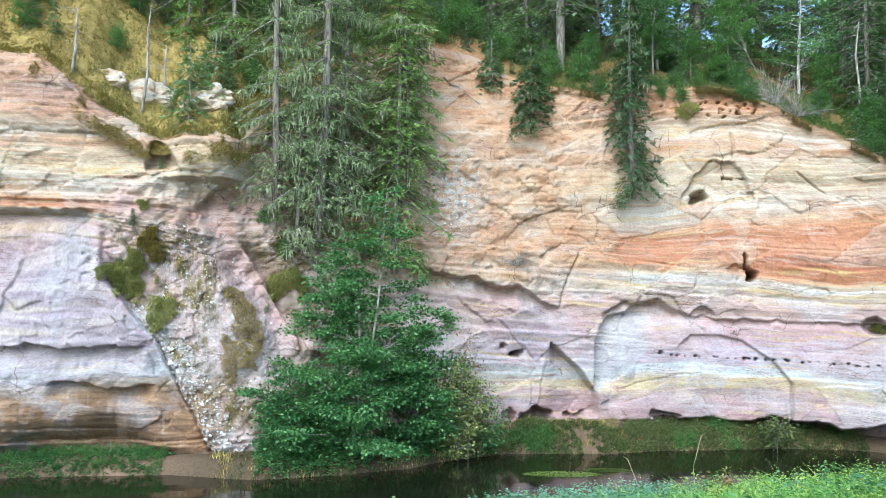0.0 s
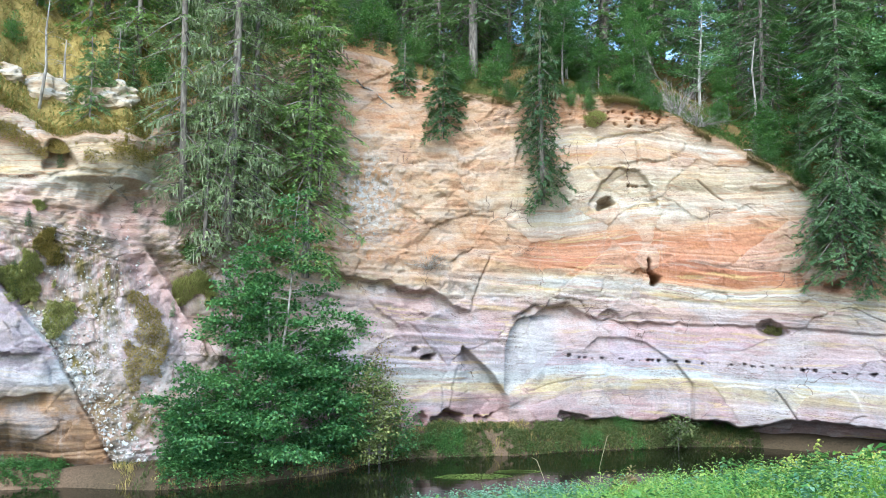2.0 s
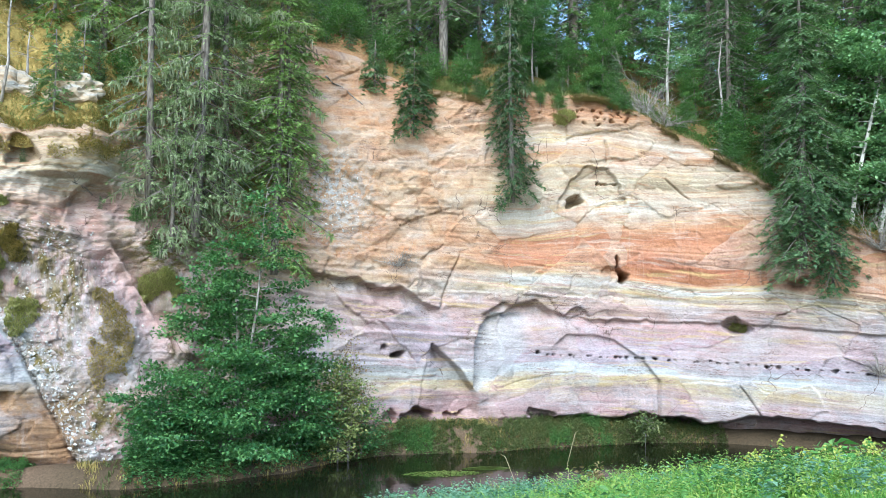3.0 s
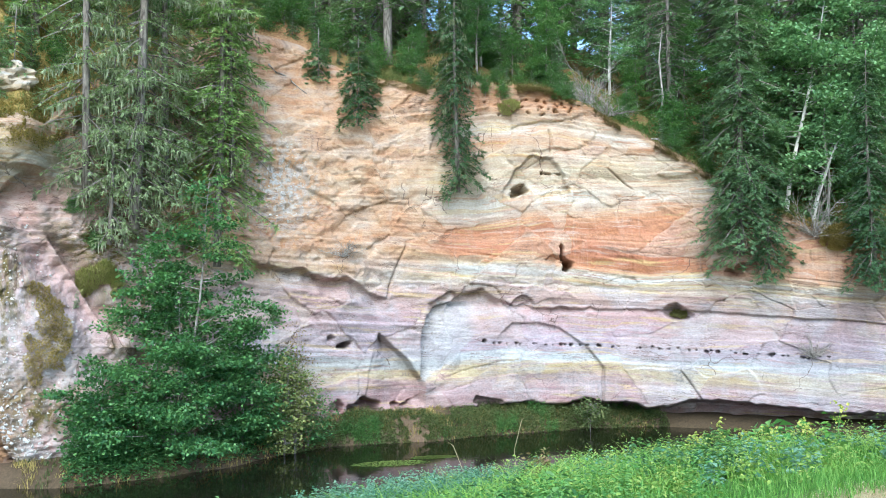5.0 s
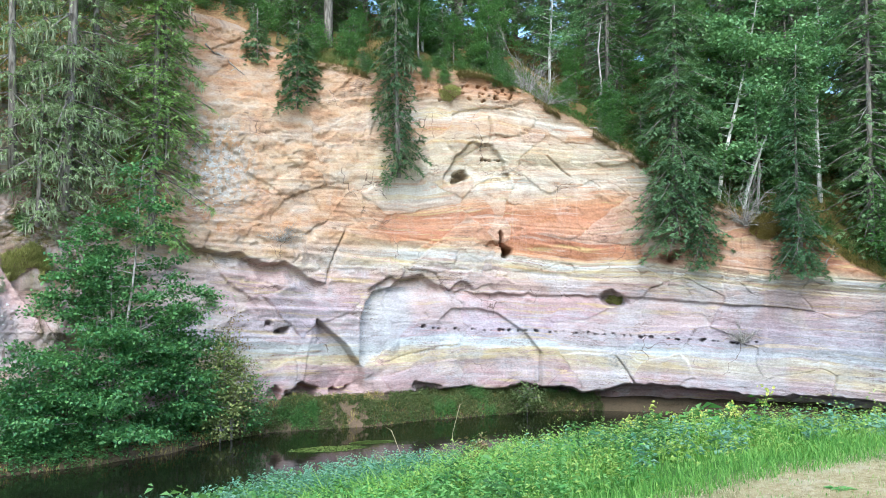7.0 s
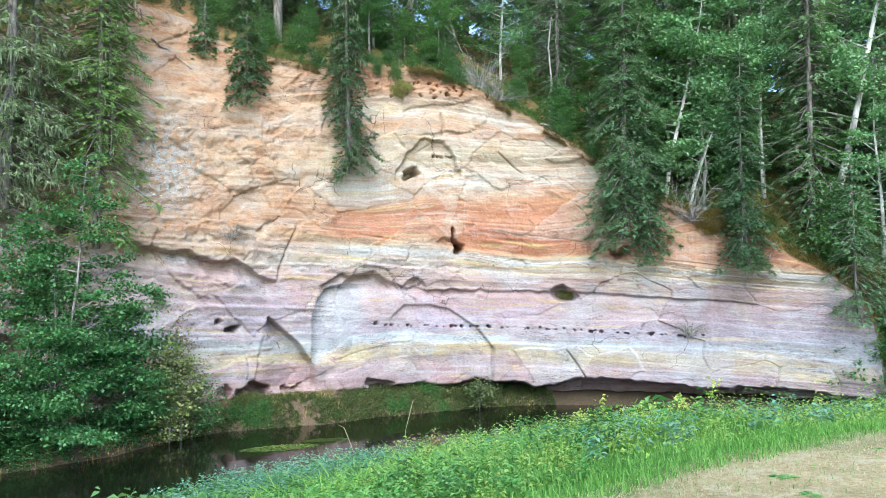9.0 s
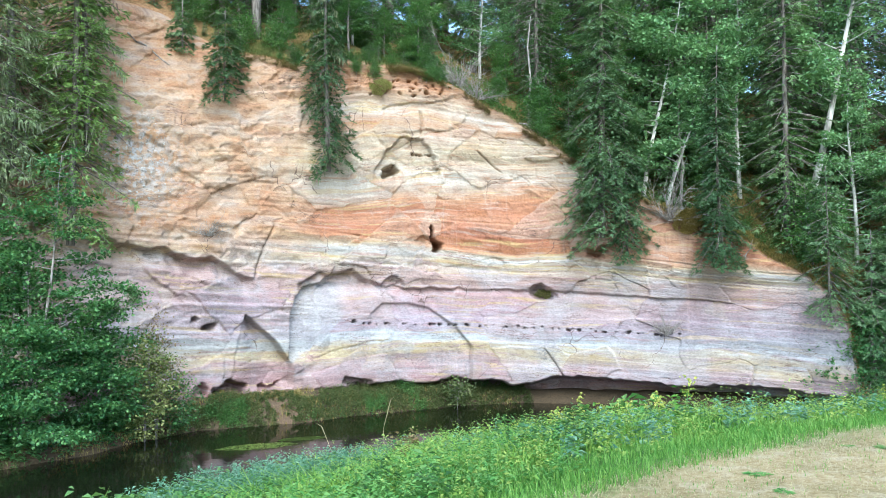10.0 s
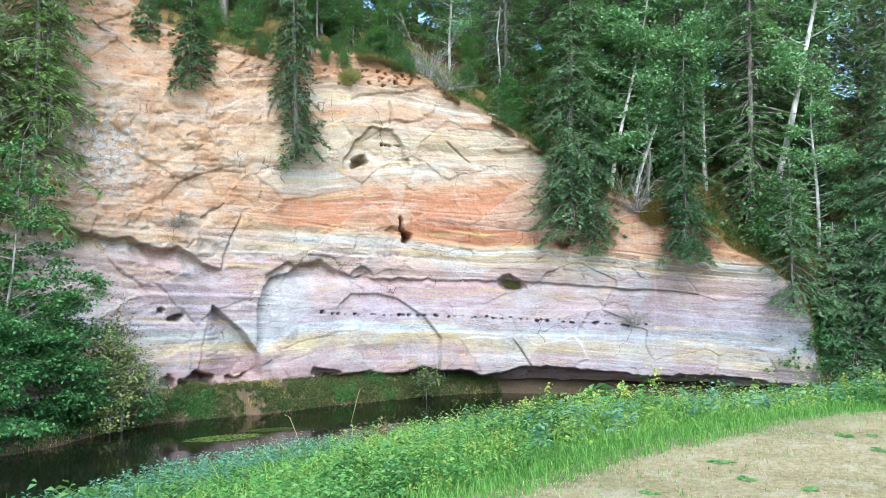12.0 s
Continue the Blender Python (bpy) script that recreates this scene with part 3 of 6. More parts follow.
    # pale runs down the face, thin dark bedding lines, thin dark lines along joints
    runs = noise_tex(nt, scaled(nt, uv, 1.6, 0.3), 1.0, 6, 0.7, 0.8)
    col = mix(nt, maths(nt, "MULTIPLY", ramp(nt, runs, [(0.54, 0.0), (0.70, 1.0)]), 0.28), col, mix(nt, upper, (0.55, 0.55, 0.54), (0.62, 0.56, 0.48)))
    for sx, sy, thin_w, seedy in ((0.16, 1.6, 0.005, 0.06), (0.3, 3.4, 0.006, -0.08)):
        n1 = noise_tex(nt, scaled(nt, uv, sx, sy, 1, seedy), 1.0, 6, 0.62)
        ln = maths(nt, "LESS_THAN", maths(nt, "ABSOLUTE", maths(nt, "SUBTRACT", n1, 0.5)), thin_w)
        live = ramp(nt, noise_tex(nt, scaled(nt, uv, 0.5, 0.9), 1.0, 3), [(0.54, 0.0), (0.60, 0.7)])
        col = mix(nt, maths(nt, "MULTIPLY", ln, live), col, (0.20, 0.13, 0.10))
    warp = nt.nodes.new("ShaderNodeVectorMath")
    warp.operation = "ADD"
    wn_ = node(nt, "ShaderNodeTexNoise", Scale=1.3, Detail=5.0)
    nt.links.new(uv, wn_.inputs["Vector"])
    nt.links.new(uv, warp.inputs[0])
    off = nt.nodes.new("ShaderNodeVectorMath")
    off.operation = "SCALE"
    off.inputs["Scale"].default_value = 0.9
    nt.links.new(wn_.outputs["Color"], off.inputs[0])
    nt.links.new(off.outputs[0], warp.inputs[1])
    vor = nt.nodes.new("ShaderNodeTexVoronoi")
    vor.feature = "DISTANCE_TO_EDGE"
    vor.inputs["Scale"].default_value = 0.55
    nt.links.new(scaled(nt, warp.outputs[0], 1.0, 1.25), vor.inputs["Vector"])
    crack = ramp(nt, vor.outputs["Distance"], [(0.004, 0.8), (0.010, 0.0)])
    live = ramp(nt, noise_tex(nt, scaled(nt, uv, 0.45, 0.45), 1.0, 2), [(0.55, 0.0), (0.62, 1.0)])
    col = mix(nt, maths(nt, "MULTIPLY", crack, live), col, (0.16, 0.11, 0.09))
    grain = noise_tex(nt, scaled(nt, uv, 9, 16), 1.0, 6, 0.8)
    mottle = noise_tex(nt, scaled(nt, uv, 1.1, 2.0), 1.0, 7, 0.72, 0.5)
    col = mix(nt, 0.5, col, ramp(nt, mottle, [(0.34, 0.30), (0.5, 0.5), (0.66, 0.68)]), "OVERLAY")
    col = mix(nt, 0.30, col, ramp(nt, grain, [(0.36, 0.15), (0.64, 0.85)]), "OVERLAY")
    col = mix(nt, 1.0, col, (0.71, 0.695, 0.70), "MULTIPLY")
    nt.links.new(col, b.inputs["Base Color"])
    h = maths(nt, "ADD", maths(nt, "MULTIPLY", lam2, 0.6), maths(nt, "ADD", maths(nt, "MULTIPLY", speck, 0.7), maths(nt, "MULTIPLY", dust, 0.4)))
    bump(nt, b, h, 0.8, 0.05)
    return m


M_ROCK = rock_material()


def cliff():
    us = np.r_[np.arange(-40, -18, 0.4), np.arange(-18, 31.7, 0.05), np.arange(31.7, 39, 0.5)]
    rows = 340
    v = np.linspace(0, 1, rows)
    U, V = np.meshgrid(us, v, indexing="ij")
    top = rim(us)[:, None]
    Z = -0.6 + V * (top + 0.6)
    D = relief(U, Z)
    D = D - 0.35 * ramp01(V, 0.975, 1.0)                       # rounded brink
    x, y, nx, ny = on_plan(us)
    X, Y = x[:, None] + nx[:, None] * D, y[:, None] + ny[:, None] * D
    verts = np.stack([X, Y, Z], -1).reshape(-1, 3)
    i = np.arange(len(us) - 1)[:, None] * rows + np.arange(rows - 1)[None, :]
    faces = np.stack([i, i + rows, i + rows + 1, i + 1], -1).reshape(-1, 4)
    me = mesh_of("sandstone_cliff", verts, faces, M_ROCK, True)
    lay = me.uv_layers.new(name="bed")
    idx = np.empty(len(me.loops), dtype=np.int32)
    me.loops.foreach_get("vertex_index", idx)
    flat_u, flat_z = U.reshape(-1), Z.reshape(-1)
    (_, e1, i1), (_, e2, i2), _ = joints(flat_u, flat_z)
    on2 = ramp01(vnoise(flat_u * 0.30, flat_z * 0.45, 47), 0.42, 0.5)
    rise = level(flat_u, flat_z) + 0.35 * (i1 - 0.5) + 0.2 * on2 * (i2 - 0.5) + 0.35 * fbm(flat_u * 0.16, flat_z * 0.4, 77, 3)
    lay.data.foreach_set("uv", np.stack([flat_u[idx], rise[idx]], -1).astype(np.float32).reshape(-1))
    patch = fbm(flat_u * 0.5, flat_z * 0.5, 120)
    east = ramp01(flat_u, -13.0, -11) * (1 - ramp01(flat_u, -5.5, -4))
    brink = np.interp(flat_z, [0, 4.5, 7, 9.5], [-9.0, -11.3, -13.2, -13.4])
    apron = ramp01(flat_u - brink, 0, 0.4) * (1 - ramp01(flat_u, -5.5, -3)) * (1 - ramp01(flat_z, 8, 10))
    chute = np.interp(flat_z, [0, 4.5, 7, 9.5, 11], [-6.0, -6.7, -8.0, -9.6, -10.5])
    clean = np.exp(-((flat_u - chute) / 0.8) ** 2)
    masks = {
        "ochre": ramp01(flat_u, -5, -1.5) * (1 - ramp01(flat_u, 5.5, 8.5)) * ramp01(flat_z + 0.6 * patch, 6.3, 7.6)
        + 0.5 * ramp01(flat_z, 13.5, 14.5) + 0.8 * (1 - ramp01(flat_u, -9.5, -8.5)) * (1 - ramp01(flat_z + 0.5 * patch, 2.2, 3.4)),
        "lichen": np.clip(apron * (1 - clean) * 0.5 + np.exp(-((flat_u - 0.5) / 1.6) ** 2 - ((flat_z - 10.5) / 2.0) ** 2)
                          + 0.8 * np.exp(-((flat_u - 1.2) / 0.8) ** 2 - ((flat_z - 2.0) / 1.2) ** 2), 0, 1),
        "moss": np.clip(apron * (1 - clean) * ramp01(patch, -0.15, 0.3) + 0.7 * ramp01(flat_u, -7, -6) * (1 - ramp01(flat_u, -3, -1)) , 0, 1),
        "algae": np.clip(0.75 * ramp01(flat_u, 11, 14) * ramp01(flat_z, 1.5, 2.2) * (1 - ramp01(flat_z, 3.2, 4.0)) * (1 - ramp01(flat_u, 20, 23)) * ramp01(patch, -0.3, 0.2)
                         + 0.9 * ramp01(flat_u, 27.5, 29.5) * ramp01(patch, -0.4, 0.2) + 0.3 * ramp01(patch, 0.1, 0.5) * (1 - ramp01(flat_z, 4, 6)), 0, 1),
    }
    fringe = ramp01(flat_u - brink, -0.05, 0.1) * (1 - ramp01(flat_u - brink, 0.5, 1.3)) * (1 - ramp01(flat_z, 5.0, 6.0))
    masks["frost"] = fringe
    masks["dusk"] = (1 - ramp01(flat_u - brink, -0.3, 0.0)) * ramp01(flat_z + 0.5 * patch, 2.6, 3.4) * (1 - ramp01(flat_z + 1.2 * patch, 7.5, 9.0))
    masks["umber"] = (1 - ramp01(flat_u, -9.5, -8.5)) * (1 - ramp01(flat_z + 0.6 * patch, 2.6, 3.4))
    masks["umber"] = masks["umber"] + 0.95 * ramp01(V.reshape(-1) + 0.012 * patch, 0.962, 0.980) * ramp01(flat_u, 4, 6)
    masks["rose"] = ramp01(flat_u - brink, 0.2, 0.9) * (1 - ramp01(flat_u, -5.5, -3)) * (1 - ramp01(flat_z + patch, 9.0, 10.0))
    hip = flat_u - np.interp(flat_z, [2.2, 4.3, 5.0, 5.5], [6.6, 6.62, 6.85, 7.4])
    foot = np.interp(flat_u, [6.6, 7.75, 8.6, 9.2], [2.1, 2.85, 3.65, 4.3])
    masks["ash"] = ramp01(hip, 0, 0.08) * ramp01(flat_z - foot, 0, 0.08) * (1 - ramp01(flat_z, 5.6, 5.75)) * (1 - ramp01(flat_u + 0.4 * patch, 8.6, 9.4)) \
        + 0.5 * ramp01(flat_u, 14.8, 15.2) * (1 - ramp01(flat_z + 0.4 * patch, 2.9, 3.3)) * ramp01(patch, -0.2, 0.1)
    masks["slab"], masks["chip"] = i1, 0.5 + on2 * (i2 - 0.5)
    for name, val in masks.items():
        a = me.attributes.new(name, "FLOAT", "POINT")
        a.data.foreach_set("value", np.clip(val, 0, 1).astype(np.float32))
    return tagged(new("cliff", me), "banded pink, white and orange sandstone cliff face", "cliff", kind="structure")


cliff()


# ---------------------------------------------------------------- hillside behind the rim
def hill_z(u, d):
    """Height d metres behind the rim."""
    steep = line_at(u, (-40, 0.9), (-14, 1.15), (-8, 1.1), (-3, 0.75), (8, 0.55), (14, 0.5), (24, 0.6), (30, 0.8), (40, 0.7))
    base = rim(u) - 0.10 + steep * np.minimum(d, 5) + 0.45 * np.clip(d - 5, 0, 15) + 0.12 * np.clip(d - 20, 0, 300)
    return base + ramp01(d, 0, 1.5) * (0.5 * fbm(np.asarray(u) * 0.35, np.asarray(d) * 0.35, 130) + line_at(u, (-6, 1.1), (-2, 0.6)) * fbm(np.asarray(u) * 0.9, np.asarray(d) * 1.0, 131))


def hill_point(u, d, off=0.0):
    x, y, nx, ny = on_plan(u)
    back = float(relief(np.atleast_1d(float(u)), np.atleast_1d(float(rim(u))))[0]) - 0.3 - d
    return Vector((float(x + nx * back), float(y + ny * back), float(hill_z(u, d)) + off))


def soil_material():
    m, nt, b = material("mossy_forest_soil", 0.95, 0.1)
    tc = nt.nodes.new("ShaderNodeTexCoord").outputs["Object"]
    a = noise_tex(nt, tc, 0.6, 5)
    f = noise_tex(nt, tc, 9.0, 6, 0.7)
    col = ramp(nt, a, [(0.32, (0.08, 0.10, 0.03)), (0.48, (0.19, 0.15, 0.05)), (0.6, (0.25, 0.17, 0.07)), (0.72, (0.14, 0.11, 0.05))])
    col = mix(nt, attr(nt, "mossy"), col, ramp(nt, noise_tex(nt, tc, 2.2, 6, 0.7), [(0.34, (0.15, 0.12, 0.04)), (0.48, (0.34, 0.25, 0.08)), (0.62, (0.46, 0.36, 0.13))]))
    col = mix(nt, maths(nt, "MULTIPLY", attr(nt, "sand"), ramp(nt, a, [(0.3, 0.6), (0.5, 1.0)])), col, ramp(nt, f, [(0.35, (0.42, 0.2, 0.1)), (0.6, (0.66, 0.38, 0.2))]))
    col = mix(nt, 0.35, col, ramp(nt, f, [(0.35, 0.03), (0.65, 0.3)]), "OVERLAY")
    nt.links.new(col, b.inputs["Base Color"])
    bump(nt, b, f, 0.9, 0.08)
    return m


M_SOIL = soil_material()


def hillside():
    us = np.arange(-40, 39, 0.3)
    ds = np.r_[np.arange(-0.1, 6, 0.3), np.arange(6, 24, 1.2), [26, 32, 45, 70, 120, 250]]
    x, y, nx, ny = on_plan(us)
    back = relief(us, rim(us)) - 0.3
    verts, sand = [], []
    for i, u in enumerate(us):
        z = hill_z(u, ds)
        for d, h in zip(ds, z):
            verts.append((x[i] + nx[i] * (back[i] - d), y[i] + ny[i] * (back[i] - d), h - (0.5 if d < 0 else 0)))
            sand.append(max(0.0, 1 - abs(u - 1.5) / 3.2) * (d < 2.6) + (0.9 if d < 0.5 and u > 5 else 0))
    k = len(ds)
    faces = [(i * k + j, (i + 1) * k + j, (i + 1) * k + j + 1, i * k + j + 1) for i in range(len(us) - 1) for j in range(k - 1)]
    me = mesh_of("hillside", verts, faces, M_SOIL, True)
    a = me.attributes.new("sand", "FLOAT", "POINT")
    a.data.foreach_set("value", np.array(sand, dtype=np.float32))
    a = me.attributes.new("mossy", "FLOAT", "POINT")
    a.data.foreach_set("value", np.repeat(1 - ramp01(us, -6, -3), k).astype(np.float32))
    return tagged(new("hillside", me), "steep mossy forest slope above the cliff", "hillside", kind="structure")


hillside()


# ---------------------------------------------------------------- ground: lawn, herb bank, river bed, all one sheet
def bank_y(x):
    """Where the bank's crest runs."""
    return line_at(x, (-60, -8), (-20, 2.0), (-8, 6.5), (-2, 9.3), (-0.4, 10.2), (1.7, 11.7), (4.6, 12.9), (7.1, 13.6), (10.6, 13.4), (15, 12.4), (20, 10.5), (30, 3), (60, -30))


def lawn_y(x):
    """Where the mown lawn ends."""
    return line_at(x, (-60, -20), (-8, 0.0), (-1, 4.2), (2.8, 5.6), (4.4, 6.2), (7.0, 6.9), (9, 6.9), (14, 5.5), (22, 0), (60, -50))


def far_y(x):
    """The far waterline."""
    return line_at(x, (-60, 8), (-30, 22), (-16, 27.2), (-14, 28.0), (-9.2, 28.6), (-6.2, 27.8), (-3.5, 28.7), (-1.2, 30.0), (0.4, 31.8), (2.7, 33.4), (6.5, 33.4), (9.3, 34.4), (12.4, 34.7),
                   (14, 35.1), (17, 34.8), (21, 32.2), (25, 28.2), (28, 22.2), (40, 0), (60, -20))


def ground_z(x, y):
    x, y = np.asarray(x, float), np.asarray(y, float)
    l, c, f = lawn_y(x), bank_y(x), far_y(x)
    z = 3.85 - 1.25 * ramp01(y, l - 0.5, c + 0.8) - 3.4 * ramp01(y, c + 0.2, c + 4.0)
    z = z + 0.10 * fbm(x * 0.3, y * 0.3, 140) * ramp01(y, l - 2, l + 2)
    bed = -0.8 + 1.3 * ramp01(y, f - 1.0, f + 0.6) + 0.18 * fbm(x * 0.9, y * 0.9, 141) * ramp01(y, f - 1, f)
    bed = bed + 0.65 * ramp01(y, f + 0.1, f + 1.7) * ramp01(x, -1, 2) * (1 - ramp01(x, 12.5, 14.5)) * (0.8 + 0.5 * fbm(x * 0.5, y * 0.5, 145))
    shore = ramp01(y, f - 1.6, f - 0.8)
    z = np.where(y > c + 4, bed * shore + z * (1 - shore), z)
    return z + 0.03 * fbm(x * 1.1, y * 1.1, 142)


def ground_material():
    m, nt, b = material("bank_soil_and_turf", 0.95, 0.1)
    tc = nt.nodes.new("ShaderNodeTexCoord").outputs["Object"]
    a, f = noise_tex(nt, tc, 0.9, 5), noise_tex(nt, tc, 14, 6, 0.7)
    dry = ramp(nt, f, [(0.32, (0.28, 0.205, 0.10)), (0.5, (0.45, 0.355, 0.19)), (0.68, (0.54, 0.45, 0.28))])
    dry = mix(nt, ramp(nt, a, [(0.46, 0.0), (0.62, 0.75)]), dry, ramp(nt, f, [(0.35, (0.22, 0.18, 0.08)), (0.65, (0.37, 0.31, 0.165))]))
    dry = mix(nt, ramp(nt, noise_tex(nt, tc, 2.6, 6, 0.7), [(0.50, 0.0), (0.62, 0.6)]), dry, (0.57, 0.49, 0.34))
    dry = mix(nt, ramp(nt, noise_tex(nt, tc, 45, 4, 0.7), [(0.50, 0.0), (0.66, 0.6)]), dry, (0.21, 0.15, 0.075))
    green = ramp(nt, f, [(0.3, (0.05, 0.12, 0.025)), (0.7, (0.13, 0.24, 0.05))])
    # far-shore soil: colour kept dark to carry the shade under the undercut wall
    sand = ramp(nt, f, [(0.3, (0.05, 0.04, 0.025)), (0.6, (0.11, 0.08, 0.05))])
    sand = mix(nt, attr(nt, "redsand"), sand, ramp(nt, f, [(0.3, (0.27, 0.16, 0.10)), (0.6, (0.42, 0.27, 0.19))]))
    col = mix(nt, attr(nt, "lawn"), green, dry)
    col = mix(nt, attr(nt, "shore"), col, sand)
    nt.links.new(col, b.inputs["Base Color"])
    bump(nt, b, f, 0.7, 0.04)
    return m


M_GROUND = ground_material()


def ground():
    xs = np.r_[[-600, -300, -150, -90], np.arange(-60, -20, 2), np.arange(-20, 32, 0.4), np.arange(32, 60, 2), [60, 90, 150, 300, 600]]
    ys = np.r_[[-600, -300, -150, -80, -40], np.arange(-20, 0, 2), np.arange(0, 40, 0.4), np.arange(40, 60, 2), [60, 90, 150, 300, 600]]
    X, Y = np.meshgrid(xs, ys, indexing="ij")
    Z = ground_z(np.clip(X, -60, 60), Y)
    Z = np.where(Y > 36, np.minimum(Z, 0.5), Z)
    k = len(ys)
    i = np.arange(len(xs) - 1)[:, None] * k + np.arange(k - 1)[None, :]
    faces = np.stack([i, i + k, i + k + 1, i + 1], -1).reshape(-1, 4)
    me = mesh_of("ground", np.stack([X, Y, Z], -1).reshape(-1, 3), faces, M_GROUND, True)
    l = lawn_y(X) + 0.5 * fbm(X * 0.8, Y * 0.8, 143)
    lawn = 1 - ramp01(Y, l - 0.35, l + 0.25)
    shore = ramp01(Y, far_y(X) - 3, far_y(X) - 1.5)
    red = 0.35 * np.exp(-((X + 10.8) / 1.8) ** 2) + 0.2 * np.exp(-((X - 6.3) / 1.0) ** 2)
    for name, val in (("lawn", lawn), ("shore", shore), ("redsand", red)):
        a = me.attributes.new(name, "FLOAT", "POINT")
        a.data.foreach_set("value", val.reshape(-1).astype(np.float32))
    return tagged(new("ground", me), "riverside ground with dry mown lawn and green bank", "ground", kind="structure")


ground()


def water():
    m, nt, b = material("dark_river_water", 0.06, 0.5)
    b.inputs["Base Color"].default_value = (0.010, 0.012, 0.006, 1)
    tc = nt.nodes.new("ShaderNodeTexCoord").outputs["Object"]
    h = noise_tex(nt, scaled(nt, tc, 0.9, 2.6), 1.0, 3)
    bump(nt, b, h, 0.10, 0.04)
    xs, ys = np.linspace(-60, 60, 61), np.linspace(-30, 40, 36)
    verts = [(x, y, 0.0) for x in xs for y in ys]
    k = len(ys)
    faces = [(i * k + j, (i + 1) * k + j, (i + 1) * k + j + 1, i * k + j + 1) for i in range(len(xs) - 1) for j in range(k - 1)]
    return tagged(new("water", mesh_of("water", verts, faces, m, True)), "dark still river water along the cliff foot", "river", kind="structure")


water()


# ---------------------------------------------------------------- trees
def frames_along(d):
    d = d / np.linalg.norm(d, axis=-1, keepdims=True)
    up = np.array([0, 0, 1.0])
    s = np.cross(d, up)
    s /= np.maximum(np.linalg.norm(s, axis=-1, keepdims=True), 1e-6)
    return d, s, np.cross(s, d)


def spruce(name, height, spread, seed, needles, beard=None, bare=0.05, density=1.0, droop=0.5, label="", lean=(0.0, 0.0), one_side=0.0, thick=0.010, coarse=1.0, gap=1.0):
    """A spruce: tapered trunk, whorls of drooping boughs, each hung with needle sprays."""
    rng = np.random.default_rng(seed)
    root = new(name)
    tagged(root, label or "dark green spruce rooted above the cliff", "tree")
    th, bo = Heap(), Heap()
    bend = rng.uniform(-0.02, 0.02, 2) * height
    axis = lambda q: np.array([lean[0] * q * height + bend[0] * math.sin(q * 3), lean[1] * q * height + bend[1] * math.sin(q * 2.4), q * height])
    qs = np.linspace(0, 1, 9)
    tube(th, [tuple(axis(q) - (np.array([0, 0, 0.5]) if q == 0 else 0)) for q in qs], [max(0.02, height * thick * (1 - q) ** 0.8) for q in qs], 8)
    sprays, beards = Heap(), Heap()
    q = bare
    while q < 0.985:
        reach = spread * (0.15 + 0.85 * (1 - q) ** 0.75) * (0.6 + 0.4 * min(1, (q - bare) / 0.12 + 0.2))
        for _ in range(rng.integers(4, 7)):
            ang = rng.uniform(0, math.tau)
            out = np.array([math.cos(ang), math.sin(ang), 0])
            L = reach * rng.uniform(0.55, 1.1) * (1 - one_side * max(0.0, out[1]))
            if L < 0.15:
                continue
            rise = rng.uniform(-0.25, 0.25) + 0.5 * (q - 0.4)
            n = max(3, int(L / 0.052 * density))
            s = np.sort(rng.uniform(0.12, 1.0, n))
            p0 = axis(q)
            P = p0 + out * (L * s)[:, None] + np.array([0, 0, 1.0]) * (L * (rise * s - droop * s ** 1.6 + 0.25 * droop * s ** 4))[:, None]
            e = np.linspace(0, 0.95, 3)
            pts = [tuple(p0 + out * L * k + np.array([0, 0, 1]) * L * (rise * k - droop * k ** 1.6 + 0.25 * droop * k ** 4)) for k in e]
            tube(bo, pts, [0.012 + 0.012 * L * (1 - k) for k in e], 3)
            side = np.array([-out[1], out[0], 0])
            sgn = rng.choice([-1, 1], n)
            wide = (0.5 * L * (1 - s) + 0.16) * rng.uniform(0.1, 1.0, n)
            P = P + side * (sgn * wide)[:, None] - np.array([0, 0, 1]) * (0.28 * wide * rng.uniform(0, 2, n))[:, None]
            d = out * rng.uniform(0.2, 1.0, n)[:, None] + side * (sgn * rng.uniform(0.0, 0.9, n))[:, None] + np.array([0, 0, 1]) * rng.uniform(-0.75, 0.15, n)[:, None]
            d, a, b = frames_along(d)
            ln = rng.uniform(0.11, 0.25, n)[:, None] * coarse ** 0.6
            # each spray: a twig tip with slim needle fans to both sides
            for fan in (-0.9, -0.5, -0.15, 0.15, 0.5, 0.9):
                w = (0.017 + 0.012 * rng.random((n, 1))) * coarse
                st = P + d * ln * (0.5 - 0.45 * abs(fan))
                tipv = d * 0.8 + a * fan * 0.8 + b * rng.uniform(-0.4, 0.4, (n, 1))
                w2 = a * w + b * rng.uniform(-0.012, 0.012, (n, 1))
                sprays.batch(np.stack([st - w2, st + w2, st + tipv * ln * (1.1 - 0.35 * abs(fan))], 1), 3, [(0, 1, 2)])
            if beard and rng.random() < beard:
                m = max(2, int(n * 1.3))
                k = rng.integers(0, n, m)
                B = P[k]
                drop = rng.uniform(0.08, 0.46, (m, 1)) * np.array([0, 0, -1.0])
                w = side * rng.uniform(0.008, 0.019, (m, 1)) + out * rng.uniform(-0.012, 0.012, (m, 1))
                sway = rng.uniform(-0.08, 0.08, (m, 3))
                beards.batch(np.stack([B - w, B + w, B + drop * 0.55 + w * 1.3 + sway, B + drop + sway * 1.5, B + drop * 0.55 - w * 1.3 + sway], 1), 5, [(0, 1, 2, 3, 4)])
        q += gap * rng.uniform(0.22, 0.38) / height
    trunk = part("trunk", th.mesh("spruce_trunk", M_BARK, True), root)
    tagged(part("branchwork", bo.mesh("spruce_boughs", M_BARK, True), trunk), kind="stuff")
